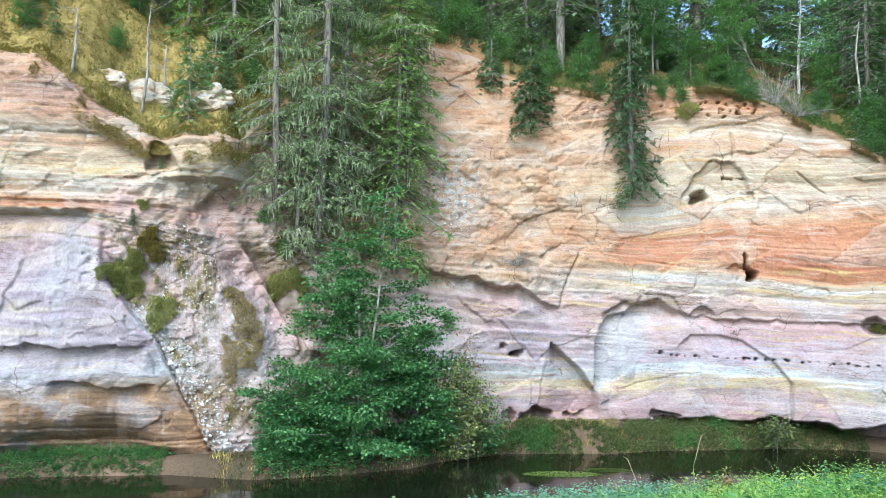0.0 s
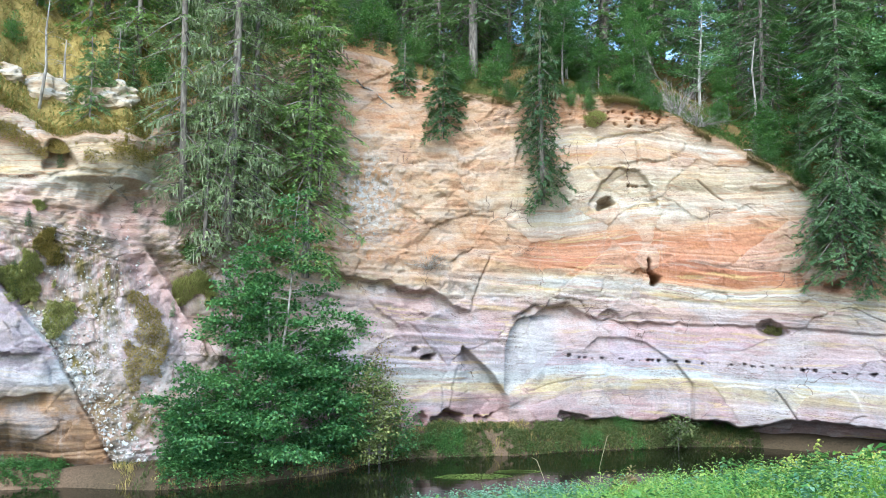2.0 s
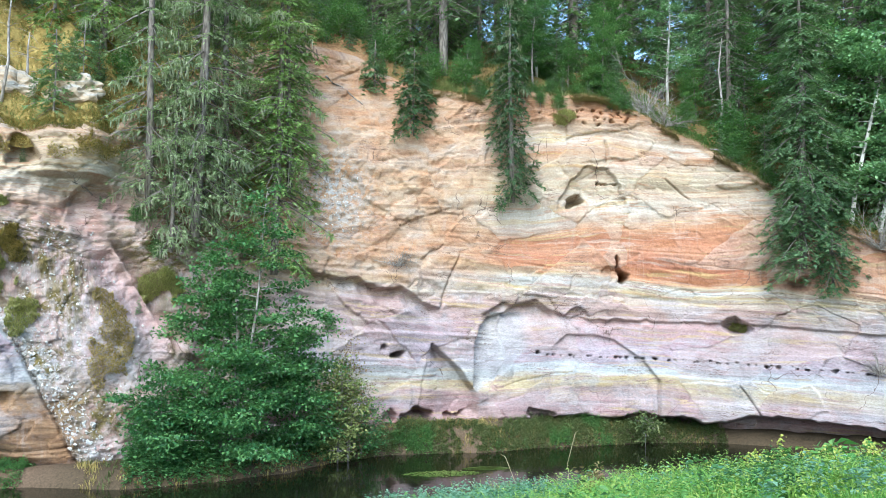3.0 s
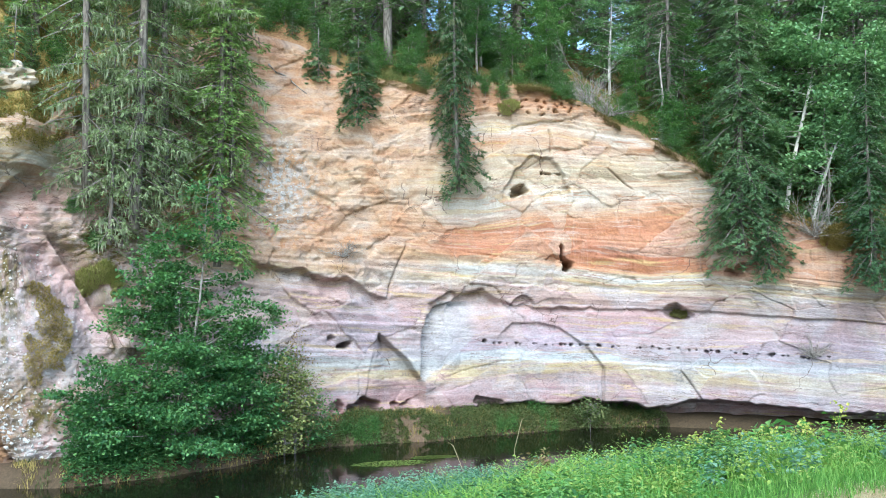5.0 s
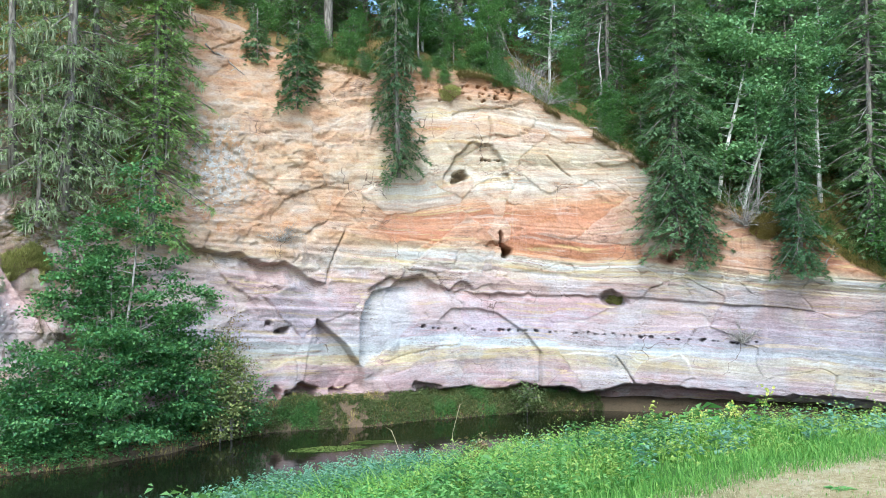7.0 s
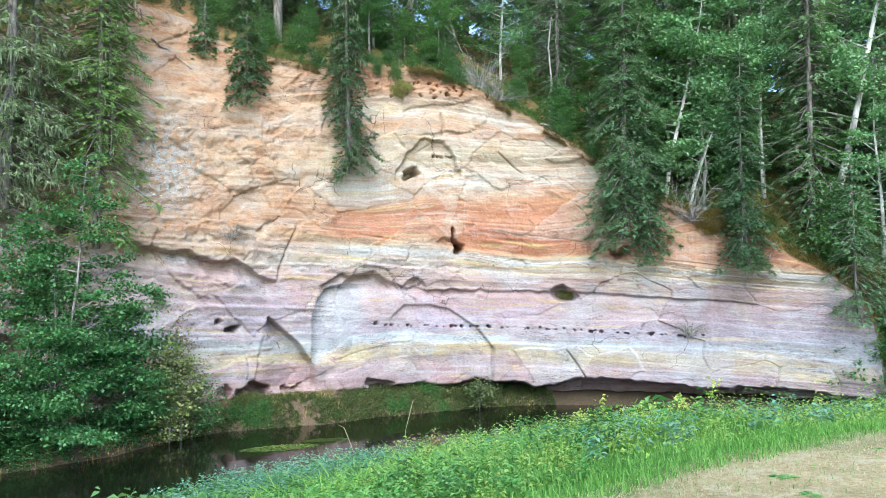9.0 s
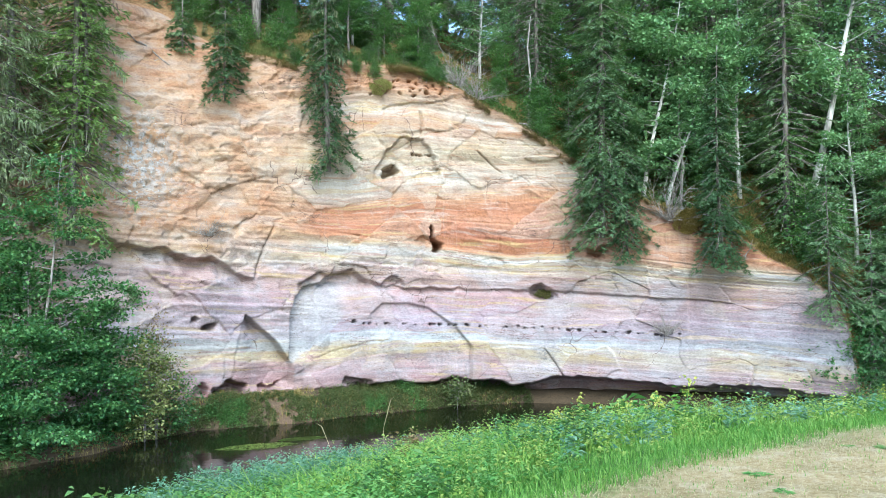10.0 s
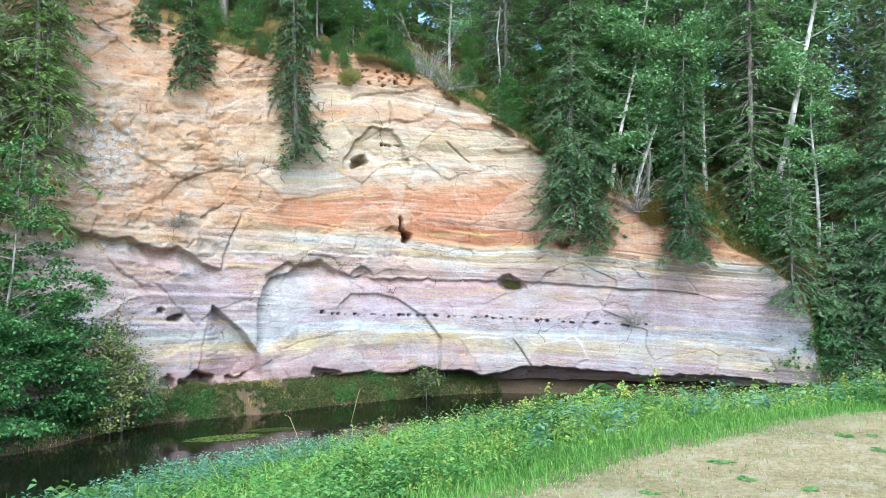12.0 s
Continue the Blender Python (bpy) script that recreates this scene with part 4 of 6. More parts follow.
    crown = part("crown", sprays.mesh("spruce_crown", needles), root)
    if beards.n:
        tagged(part("lichen_beard", beards.mesh("lichen_beard", M_BEARD), crown, "grey-green hanging lichen"), kind="stuff")
    return root


def broadleaf(name, height, spread, seed, leaf, leaf_size, leaves, stems=1, bark_mat=None, label="", lean=(0.0, 0.0), low=0.1, category="tree", trunk_r=0.012, shape="egg"):
    """A broad-leaved tree: tapered stems, limbs and twigs, and single folded leaves in loose clumps."""
    rng = np.random.default_rng(seed)
    root = new(name)
    tagged(root, label, category)
    th, bo, lv = Heap(), Heap(), Heap()
    clumps, ways = [], []
    for s in range(stems):
        a0 = rng.uniform(0, math.tau)
        tilt = (0.0 if stems == 1 else rng.uniform(0.03, 0.22))
        h = height * (1 if s == 0 else rng.uniform(0.55, 0.95))
        axis = lambda q, a0=a0, tilt=tilt, h=h: np.array([math.cos(a0) * tilt * q * h + lean[0] * q * h, math.sin(a0) * tilt * q * h + lean[1] * q * h, q * h]) \
            + 0.03 * h * np.array([math.sin(q * 5 + a0), math.cos(q * 4 + a0), 0]) * q
        qs = np.linspace(0, 1, 10)
        tube(th, [tuple(axis(q) - (np.array([0, 0, 0.4]) if q == 0 else 0)) for q in qs], [max(0.012, height * trunk_r * (1 - q) ** 0.9) for q in qs], 7)
        n = int(46 / stems ** 0.5)
        for k in range(n):
            q = low + (1 - low) * (k + rng.random()) / n
            ang = rng.uniform(0, math.tau)
            body = (1 - q) ** 0.7 * 1.15 if shape == "cone" else math.sin(math.pi * min(1, 0.12 + 0.9 * q)) ** 0.8
            L = spread * body * rng.uniform(0.45, 1.1) / (1 if stems == 1 else 1.25)
            out = np.array([math.cos(ang), math.sin(ang), rng.uniform(-0.05, 0.55)])
            p0 = axis(q)
            bendz = rng.uniform(-0.25, 0.1)
            e = np.linspace(0, 1, 5)
            pts = [p0 + out * L * i + np.array([0, 0, bendz * L * i * i]) for i in e]
            tube(bo, [tuple(p) for p in pts], [max(0.006, 0.004 * height * (1 - q * 0.6) * (1 - 0.85 * i)) for i in e], 4)
            m = max(2, int(L * 4.2))
            for _ in range(m):
                i = rng.uniform(0.25, 1.05)
                c = p0 + out * L * i + np.array([0, 0, bendz * L * i * i]) + rng.normal(0, 0.22, 3) * np.array([1, 1, 0.6])
                clumps.append(c)
                ways.append(out)
    C, W = np.array(clumps), np.array(ways)
    k = rng.integers(0, len(C), leaves)
    r = rng.normal(0, 0.10 + leaf_size * 0.6, (leaves, 3)) * np.array([1.25, 1.25, 0.4])
    P = C[k] + r
    d = W[k] * 0.8 + rng.normal(0, 0.7, (leaves, 3)) + np.array([0, 0, -0.25])
    d, a, b = frames_along(d)
    roll = rng.uniform(-0.7, 0.7, (leaves, 1))
    a2 = a * np.cos(roll) + b * np.sin(roll)
    ln = leaf_size * rng.uniform(0.7, 1.25, (leaves, 1))
    fold = np.cross(a2, d) * ln * 0.14
    lv.batch(np.stack([P, P + d * ln * 0.5 + a2 * ln * 0.38 + fold, P + d * ln, P + d * ln * 0.5 - a2 * ln * 0.38 + fold], 1), 4, [(0, 1, 2), (0, 2, 3)])
    trunk = part("trunk", th.mesh("trunk", bark_mat or M_BARK, True), root)
    tagged(part("branchwork", bo.mesh("limbs", bark_mat or M_BARK, True), trunk), kind="stuff")
    part("crown", lv.mesh("leaf_crown", leaf), root)
    return root


def bare_bush(name, size, seed, label, mat=None):
    """A dead shrub of thin forked twigs."""
    rng = np.random.default_rng(seed)
    root = new(name)
    tagged(root, label, "shrub")
    th = Heap()
    for _ in range(30):
        d = np.array([rng.normal(0, 0.7), rng.normal(0, 0.5), rng.uniform(0.3, 1)])
        d /= np.linalg.norm(d)
        L = size * rng.uniform(0.5, 1)
        p = [np.zeros(3)]
        for i in range(4):
            d = d + rng.normal(0, 0.2, 3)
            p.append(p[-1] + d * L / 4)
        tube(th, [tuple(x) for x in p], [0.02, 0.016, 0.012, 0.008, 0.004], 3)
        for _ in range(9):
            i = rng.integers(1, 5)
            t = d + rng.normal(0, 0.6, 3)
            tube(th, [tuple(p[i]), tuple(p[i] + t * L * 0.2), tuple(p[i] + t * L * 0.34 + rng.normal(0, 0.04, 3))], [0.008, 0.006, 0.003], 3)
    part("branchwork", th.mesh("dead_twigs", mat or M_TWIG), root)
    return root


def at(p, turn=0.0, s=1.0):
    return Matrix.Translation(p) @ Matrix.Rotation(turn, 4, "Z") @ Matrix.Scale(s, 4)


rng = np.random.default_rng(11)
# forest on the slope: four spruces and two broad-leaved trees, set out in copies
KINDS = [spruce("spruce", 17, 2.5, 1, M_NEEDLE, None, 0.10, 0.42, coarse=1.5), spruce("spruce", 20, 2.8, 2, M_NEEDLE, None, 0.10, 0.38, coarse=1.55),
         spruce("spruce", 14, 2.3, 3, M_NEEDLE_PALE, None, 0.05, 0.42, coarse=1.5), spruce("spruce", 22, 2.6, 4, M_NEEDLE_PALE, None, 0.14, 0.36, coarse=1.55)]
FAR = [spruce("spruce", 19, 2.7, 7, M_NEEDLE, None, 0.08, 0.17, coarse=2.6), spruce("spruce", 22, 2.9, 8, M_NEEDLE_PALE, None, 0.10, 0.16, coarse=2.6)]
LEAFY = [broadleaf("rowan", 9, 2.6, 5, M_LEAF, 0.16, 9000, 1, M_BARK, "green broad-leaved tree among the spruces", low=0.15),
         broadleaf("maple", 13, 3.4, 6, M_LEAF, 0.18, 12000, 1, M_BARK, "green broad-leaved tree among the spruces", low=0.2)]
for ob in KINDS + FAR:
    tagged(ob, group="forest spruces")
for ob in LEAFY:
    tagged(ob, group="forest broad-leaved trees")
placed = []


def free(p, gap):
    if any((p.x - q.x) ** 2 + (p.y - q.y) ** 2 < gap * gap for q in placed):
        return False
    placed.append(p)
    return True


fresh = {id(o): True for o in KINDS + FAR + LEAFY}


def plant(ob, m):
    """The first use takes the tree itself, later ones a copy."""
    if fresh.pop(id(ob), None):
        ob.matrix_basis = m
        return ob
    return copy_thing(ob, m)


for d0, d1, gap, count in ((1.2, 4.5, 2.1, 24), (4.5, 10, 2.4, 38), (10, 19, 2.8, 36)):
    got = tries = 0
    while got < count and tries < 900:
        tries += 1
        u, d = rng.uniform(-22, 36), rng.uniform(d0, d1)
        if (d < 4.6 and -15 < u < -3) or (d < 3 and -3 <= u < 4) or (d < 3.5 and 13 < u < 20):
            continue
        p = hill_point(u, d, -0.2)
        if not free(p, gap):
            continue
        got += 1
        near_leaf = d < 6 and rng.random() < 0.35
        ob = LEAFY[rng.integers(0, 2)] if near_leaf else (KINDS[rng.integers(0, 4)] if d < 8.5 else FAR[rng.integers(0, 2)])
        plant(ob, at(p, rng.uniform(0, 6.28), rng.uniform(0.75, 1.15) * (0.6 if near_leaf else 1)))


# ---------------------------------------------------------------- single trees at the cliff
def stand(ob, p, turn=0.0, s=1.0):
    ob.matrix_basis = at(p, turn, s)
    return ob


GULLY = "tall lichen-hung spruce growing out of the cliff gully"
stand(spruce("spruce", 21, 2.8, 21, M_GULLY_PALE, 0.6, 0.02, 1.1, 0.6, GULLY, thick=0.010, coarse=0.9, gap=1.7), cliff_point(-5.4, 8.9, 0.9))
stand(spruce("spruce", 19, 2.3, 22, M_GULLY_PALE, 0.55, 0.03, 1.0, 0.55, GULLY, thick=0.008, coarse=0.9, gap=2.0), cliff_point(-7.0, 10.0, 0.6))
stand(spruce("spruce", 19, 2.7, 23, M_GULLY, 0.1, 0.02, 1.15, 0.5, "bright green spruce standing before the orange rock", thick=0.008, gap=1.2), cliff_point(-2.1, 7.6, 1.0))
stand(spruce("spruce", 15, 2.2, 36, M_GULLY, 0.1, 0.0, 0.9, 0.5, "bright green spruce standing before the orange rock", thick=0.008, gap=1.4), cliff_point(-1.4, 11.0, 0.5))
stand(spruce("spruce", 17, 2.3, 24, M_GULLY_PALE, 0.35, 0.03, 1.1, 0.6, GULLY, thick=0.009, coarse=0.9, gap=1.8), cliff_point(-4.0, 10.2, 0.4))
stand(spruce("spruce", 9, 1.8, 37, M_GULLY_PALE, 0.6, 0.0, 0.9, 0.7, GULLY, thick=0.009, coarse=0.9, gap=1.7), cliff_point(-6.3, 8.3, 0.7))
stand(spruce("spruce", 13, 2.2, 38, M_GULLY, 0.2, 0.0, 1.0, 0.6, "green spruce at the head of the gully", thick=0.009, gap=1.5), hill_point(-8.2, 3.6))
stand(spruce("spruce", 12, 2.2, 39, M_NEEDLE, None, 0.0, 1.0, 0.5, "green spruce high on the mossy slope", thick=0.009, gap=1.4), hill_point(-17.2, 3.0))
stand(spruce("spruce", 9, 1.9, 40, M_GULLY, None, 0.0, 1.0, 0.5, "green spruce high on the mossy slope", thick=0.009, gap=1.4), hill_point(-10.4, 4.6))
DROOP = "dark spruce with drooping boughs hanging over the rock face"
stand(spruce("spruce", 11.5, 1.45, 25, M_NEEDLE_DARK, 0.15, 0.0, 1.5, 0.9, DROOP, one_side=0.4), cliff_point(8.35, 11.0, 0.35))
stand(spruce("spruce", 3.4, 1.5, 26, M_NEEDLE_DARK, None, 0.0, 2.0, 0.7, "short bushy spruce clinging to the orange rock"), cliff_point(4.05, 13.9, 0.25))
stand(spruce("spruce", 15.5, 2.5, 27, M_NEEDLE, None, 0.0, 2.1, 0.75, DROOP, one_side=0.4), cliff_point(20.9, 8.0, 0.4))
stand(spruce("spruce", 5.5, 1.5, 28, M_NEEDLE_DARK, None, 0.0, 2.0, 0.8, DROOP, one_side=0.4), cliff_point(22.0, 7.3, 0.3))
stand(spruce("spruce", 9, 1.7, 29, M_NEEDLE_DARK, None, 0.0, 2.0, 0.8, DROOP, one_side=0.4), cliff_point(26.1, 6.6, 0.3))
stand(spruce("spruce", 2.2, 0.8, 30, M_NEEDLE, None, 0.0, 1.6, 0.5, "young spruce on the washed orange slope"), cliff_point(2.7, 15.8, 0.2))
stand(spruce("spruce", 3.0, 1.0, 31, M_NEEDLE_PALE, None, 0.05, 1.2, 0.4, "small spruce on the mossy ledge", thick=0.014), hill_point(-10.3, 0.8))
stand(spruce("spruce", 2.4, 0.9, 32, M_NEEDLE_PALE, None, 0.05, 1.2, 0.4, "small spruce on the mossy ledge"), hill_point(-9.3, 1.4))
stand(spruce("spruce", 6.5, 2.0, 33, M_NEEDLE, None, 0.0, 1.4, 0.8, "young spruce beside the end of the rock wall"), hill_point(32.2, 0.4))
stand(spruce("spruce", 11, 2.6, 34, M_NEEDLE, None, 0.0, 1.3, 0.8, "dark spruce beside the end of the rock wall"), hill_point(33.4, 1.6))
stand(spruce("spruce", 8, 2.2, 35, M_NEEDLE_PALE, None, 0.0, 1.3, 0.7, "green spruce beside the end of the rock wall"), hill_point(31.8, 2.6))

stand(broadleaf("alder", 9.6, 3.9, 41, M_ALDER, 0.13, 34000, 4, M_TWIG, "dense green alder growing at the waterline", low=0.06, trunk_r=0.008, shape="cone"), Vector((-3.3, 29.6, 0.3)))
stand(broadleaf("alder", 5.0, 2.2, 42, M_ALDER, 0.14, 9000, 3, M_TWIG, "low green alder bush at the waterline", low=0.05, trunk_r=0.008), Vector((-0.9, 30.9, 0.3)))
stand(broadleaf("alder", 3.2, 1.3, 43, M_ALDER, 0.13, 5000, 3, M_TWIG, "low green alder bush at the waterline", low=0.03, trunk_r=0.008), Vector((-5.3, 28.9, 0.3)))
stand(broadleaf("willow", 4.6, 1.2, 44, M_REDHERB, 0.09, 2200, 4, M_TWIG, "half-withered brown willow bush at the rock foot", low=0.05, trunk_r=0.007), Vector((1.0, 32.0, 0.3)))
stand(broadleaf("willow", 3.6, 1.3, 306, M_MOSSGREEN, 0.12, 4200, 5, M_TWIG, "olive-green willow bush hanging at the rock foot", low=0.02, trunk_r=0.007), Vector((0.6, 31.6, 0.3)))
stand(broadleaf("willow", 2.6, 1.1, 45, M_ALDER, 0.11, 2500, 4, M_TWIG, "small green willow bush at the rock foot", low=0.05, trunk_r=0.007), Vector((1.5, 32.6, 0.2)))
PALE = "pale green aspen leaning out from the rim"
stand(broadleaf("aspen", 11.5, 2.6, 46, M_BIRCHLEAF, 0.19, 12000, 1, M_BIRCH, PALE, (0.22, -0.03), 0.25, trunk_r=0.009), hill_point(22.6, 0.6))
stand(broadleaf("aspen", 8.0, 2.0, 47, M_BIRCHLEAF, 0.18, 8000, 2, M_BIRCH, PALE, (0.30, -0.02), 0.2, trunk_r=0.009), hill_point(23.6, 0.5))
stand(broadleaf("birch", 15, 1.9, 48, M_BIRCHLEAF, 0.17, 5500, 1, M_BIRCH, "white-barked birch leaning out of the dark spruces", (0.18, -0.17), 0.35, trunk_r=0.012), hill_point(28.8, 2.3, -0.1))
for k, (u, d, s) in enumerate(((11.5, 2.0, 0.8), (13.4, 3.4, 0.9), (16.8, 4.0, 1.0), (18.6, 4.6, 0.9), (7.0, 1.6, 0.7), (28.5, 2.2, 0.8), (31.5, 1.5, 0.9), (33.5, 1.5, 0.8), (9.6, 1.8, 0.6))):
    plant(LEAFY[k % 2], at(hill_point(u, d, -0.1), k * 1.3, s * 0.75))

ASPEN = tagged(broadleaf("aspen", 12, 3.0, 305, M_BIRCHLEAF, 0.17, 9000, 1, M_BIRCH, "light green aspen among the dark spruces", low=0.15), group="forest broad-leaved trees")
fresh[id(ASPEN)] = True
for k, (u, d, s) in enumerate(((31.7, 0.8, 0.42), (32.9, 0.7, 0.55), (34.2, 1.4, 0.8), (33.0, 3.5, 0.9), (34.8, 4.0, 1.0), (31.6, 4.5, 0.9), (36.0, 2.5, 0.9), (30.0, 5.0, 1.0))):
    plant(LEAFY[(k + 1) % 2], at(hill_point(u, d, -0.1), k * 1.9, s))
for k, (u, d, s) in enumerate(((26.4, 2.2, 0.8), (30.6, 2.6, 0.9), (32.4, 2.0, 0.8), (33.8, 2.8, 1.0), (28.0, 5.5, 1.1), (15.8, 5.5, 0.8), (10.4, 3.2, 0.7))):
    plant(ASPEN, at(hill_point(u, d, -0.1), k * 2.3, s))

stand(broadleaf("hazel", 4.6, 1.7, 301, M_ALDER, 0.14, 5200, 4, M_TWIG, "dark green shrub at the end of the rock wall", low=0.03, category="shrub", trunk_r=0.007), cliff_point(30.9, 0.4, 0.7))
stand(spruce("spruce", 5.5, 1.6, 302, M_NEEDLE, None, 0.0, 1.3, 0.7, "young spruce at the end of the rock wall"), cliff_point(30.2, 4.6, 0.1))
stand(spruce("spruce", 7.0, 1.9, 303, M_NEEDLE, None, 0.0, 1.3, 0.7, "young spruce at the end of the rock wall"), cliff_point(31.5, 0.5, 0.3))
stand(broadleaf("hazel", 3.4, 1.5, 304, M_LEAF, 0.13, 3400, 4, M_TWIG, "leafy shrub at the end of the rock wall", low=0.03, category="shrub", trunk_r=0.007), hill_point(29.4, 0.6))

# a screen of trees far behind, where gaps open
for k in range(90):
    u, d = rng.uniform(-26, 38), rng.uniform(19, 34)
    plant(FAR[k % 2], at(hill_point(u, d, -0.3), rng.uniform(0, 6.28), rng.uniform(0.9, 1.25)))

# young undergrowth behind the rim
SAPLING = tagged(spruce("sapling", 4.2, 1.3, 51, M_NEEDLE, None, 0.0, 1.1, 0.5, "young spruce in the undergrowth"), group="undergrowth saplings")
SHRUB = tagged(broadleaf("hazel", 3.2, 1.5, 52, M_LEAF, 0.13, 3600, 4, M_TWIG, "leafy green shrub in the undergrowth", low=0.05, category="shrub", trunk_r=0.007), group="undergrowth shrubs")
fresh[id(SAPLING)] = fresh[id(SHRUB)] = True
for k in range(110):
    u, d = rng.uniform(-20, 36), rng.uniform(0.7, 9)
    if d < 1.6 and -9 < u < 3 or (d < 1.6 and 15 < u < 18) or (d < 3.0 and u < -8):
        continue
    plant(SAPLING if rng.random() < 0.55 else SHRUB, at(hill_point(u, d, -0.1), rng.uniform(0, 6.28), rng.uniform(0.5, 1.15)))

# plants that lean out over the brink
for k in range(34):
    u = 2.6 + 17.0 * (k + rng.random()) / 34
    if 14.2 < u < 17.6 or rng.random() < 0.2:
        continue
    plant(SAPLING if rng.random() < 0.5 else SHRUB, at(hill_point(u, rng.uniform(-0.1, 0.9), -0.25), rng.uniform(0, 6.28), rng.uniform(0.3, 0.62)))
for k, (u, d, s) in enumerate(((0.2, 1.0, 0.6), (1.2, 1.4, 0.7), (2.2, 0.9, 0.6), (3.2, 1.2, 0.8), (-0.8, 1.2, 0.7), (-15.6, 1.4, 0.5), (-16.6, 1.8, 0.6), (-13.4, 3.0, 0.5), (-9.6, 2.8, 0.6), (-8.6, 2.2, 0.7), (-7.6, 1.6, 0.7), (-11.0, 1.5, 0.45), (-10.2, 1.9, 0.5))):
    plant(SHRUB if k % 3 == 1 else SAPLING, at(hill_point(u, d, -0.15), k * 1.1, s))

stand(bare_bush("dead_bush", 1.5, 61, "grey leafless bush on the brink"), hill_point(14.6, 0.5))
stand(bare_bush("dead_bush", 1.1, 62, "grey leafless bush on the brink"), hill_point(15.4, 0.5))
stand(bare_bush("dead_bush", 1.6, 63, "tangle of dead branches hanging from the brink"), cliff_point(23.8, 8.2, 0.3), 1.0)
stand(bare_bush("dry_tuft", 0.8, 64, "dry brown plant tuft on the rock"), cliff_point(23.6, 3.2, 0.1))
stand(bare_bush("dry_tuft", 0.7, 65, "dry brown plant tuft on the rock"), cliff_point(3.2, 7.6, 0.1))


def snag(h, seed, label, mat):
    """A thin dead trunk with a few broken side twigs."""
    g = np.random.default_rng(seed)
    root = tagged(new("dead_tree"), label, "tree")
    th = Heap()
    tube(th, [(0, 0, -0.3), (0.05 * h, 0, 0.35 * h), (0.03 * h, 0.02 * h, 0.7 * h), (0.06 * h, 0, h)], [0.07, 0.055, 0.04, 0.015], 6)
    for _ in range(16):
        z = g.uniform(0.25, 1) * h
        d = Vector((g.normal(), g.normal(), g.uniform(-0.2, 0.5))).normalized() * g.uniform(0.25, 0.7)
        p = Vector((0.04 * h, 0, z))
        tube(th, [tuple(p), tuple(p + d * 0.6), tuple(p + d + Vector((0, 0, -0.1)))], [0.014, 0.009, 0.004], 3)
    part("trunk", th.mesh("dead_trunk", mat, True), root)
    return root


stand(snag(4.2, 71, "thin pale dead tree on the mossy ledge", M_TWIG), hill_point(-12.1, 0.9))
stand(snag(2.4, 72, "thin grey dead tree on the mossy ledge", M_TWIG), hill_point(-14.6, 0.5))
stand(snag(2.2, 73, "thin grey dead tree on the mossy ledge", M_TWIG), hill_point(-11.4, 2.2))
stand(snag(5.0, 74, "thin grey trunk on the grassy brink", M_TWIG), hill_point(17.6, 1.9))
stand(snag(6.0, 75, "thin bare trunk leaning over the brink", M_TWIG), hill_point(24.2, 0.5), 0.4)


# ---------------------------------------------------------------- low cover: moss, grass, herbs
def blades(name, P, h, w, mat, label, seed, bend=0.35, kind="stuff", category="grass", normal=None, tall=None):
    """Curved grass blades rooted at the points P."""
    g = np.random.default_rng(seed)
    n = len(P)
    a = g.uniform(0, math.tau, n)
    side = np.stack([np.cos(a), np.sin(a), np.zeros(n)], 1)
    fwd = np.stack([-np.sin(a), np.cos(a), np.zeros(n)], 1)
    up = np.array([0, 0, 1.0]) if normal is None else normal
    H = (h[0] + (h[1] - h[0]) * g.random((n, 1)) ** 1.5) * (1.0 if tall is None else tall[:, None])
    W = w * g.uniform(0.6, 1.3, (n, 1))
    B = H * bend * g.uniform(0.2, 1.6, (n, 1))
    mid = P + up * H * 0.55 + fwd * B * 0.3
    tip = P + up * H * (1 - 0.25 * bend) + fwd * B
    hp = Heap()
    hp.batch(np.stack([P - side * W, P + side * W, mid + side * W * 0.8, tip, mid - side * W * 0.8], 1), 5, [(0, 1, 2, 4), (4, 2, 3)])
    return tagged(new(name, hp.mesh(name, mat)), label, category, kind=kind)


def herb_points(P, seed, leaves, h, size):
    """Leafy stalks merged over many points: folded leaves set round each stalk."""
    g = np.random.default_rng(seed)
    n = len(P) * leaves
    base = np.repeat(P, leaves, 0)
    hh = np.repeat(g.uniform(h[0], h[1], len(P)), leaves)
    q = g.random(n) ** 0.7
    lean = np.repeat(g.normal(0, 0.12, (len(P), 2)), leaves, 0)
    C = base + np.c_[lean * (q * hh)[:, None], q * hh]
    a = g.uniform(0, math.tau, n)
    d = np.stack([np.cos(a), np.sin(a), g.uniform(-0.3, 0.6, n)], 1)
    d, s, b = frames_along(d)
    roll = g.uniform(-0.6, 0.6, (n, 1))
    s = s * np.cos(roll) + b * np.sin(roll)
    ln = size * g.uniform(0.6, 1.4, (n, 1)) * (1.2 - 0.6 * q)[:, None]
    st = C + d * 0.02
    fold = np.array([0, 0, 1.0]) * ln * 0.12
    return np.stack([st, st + d * ln * 0.5 + s * ln * 0.26 + fold, st + d * ln - fold * 1.2, st + d * ln * 0.5 - s * ln * 0.26 + fold], 1)


def herbs(name, P, seed, leaves, h, size, mat, label):
    hp = Heap()
    hp.batch(herb_points(P, seed, leaves, h, size), 4, [(0, 1, 2), (0, 2, 3)])
    return tagged(new(name, hp.mesh(name, mat)), label, "herbs", kind="stuff")


def on_ground(x, y, sink=0.02):
    return np.stack([x, y, ground_z(x, y) - sink], 1)


g = np.random.default_rng(5)


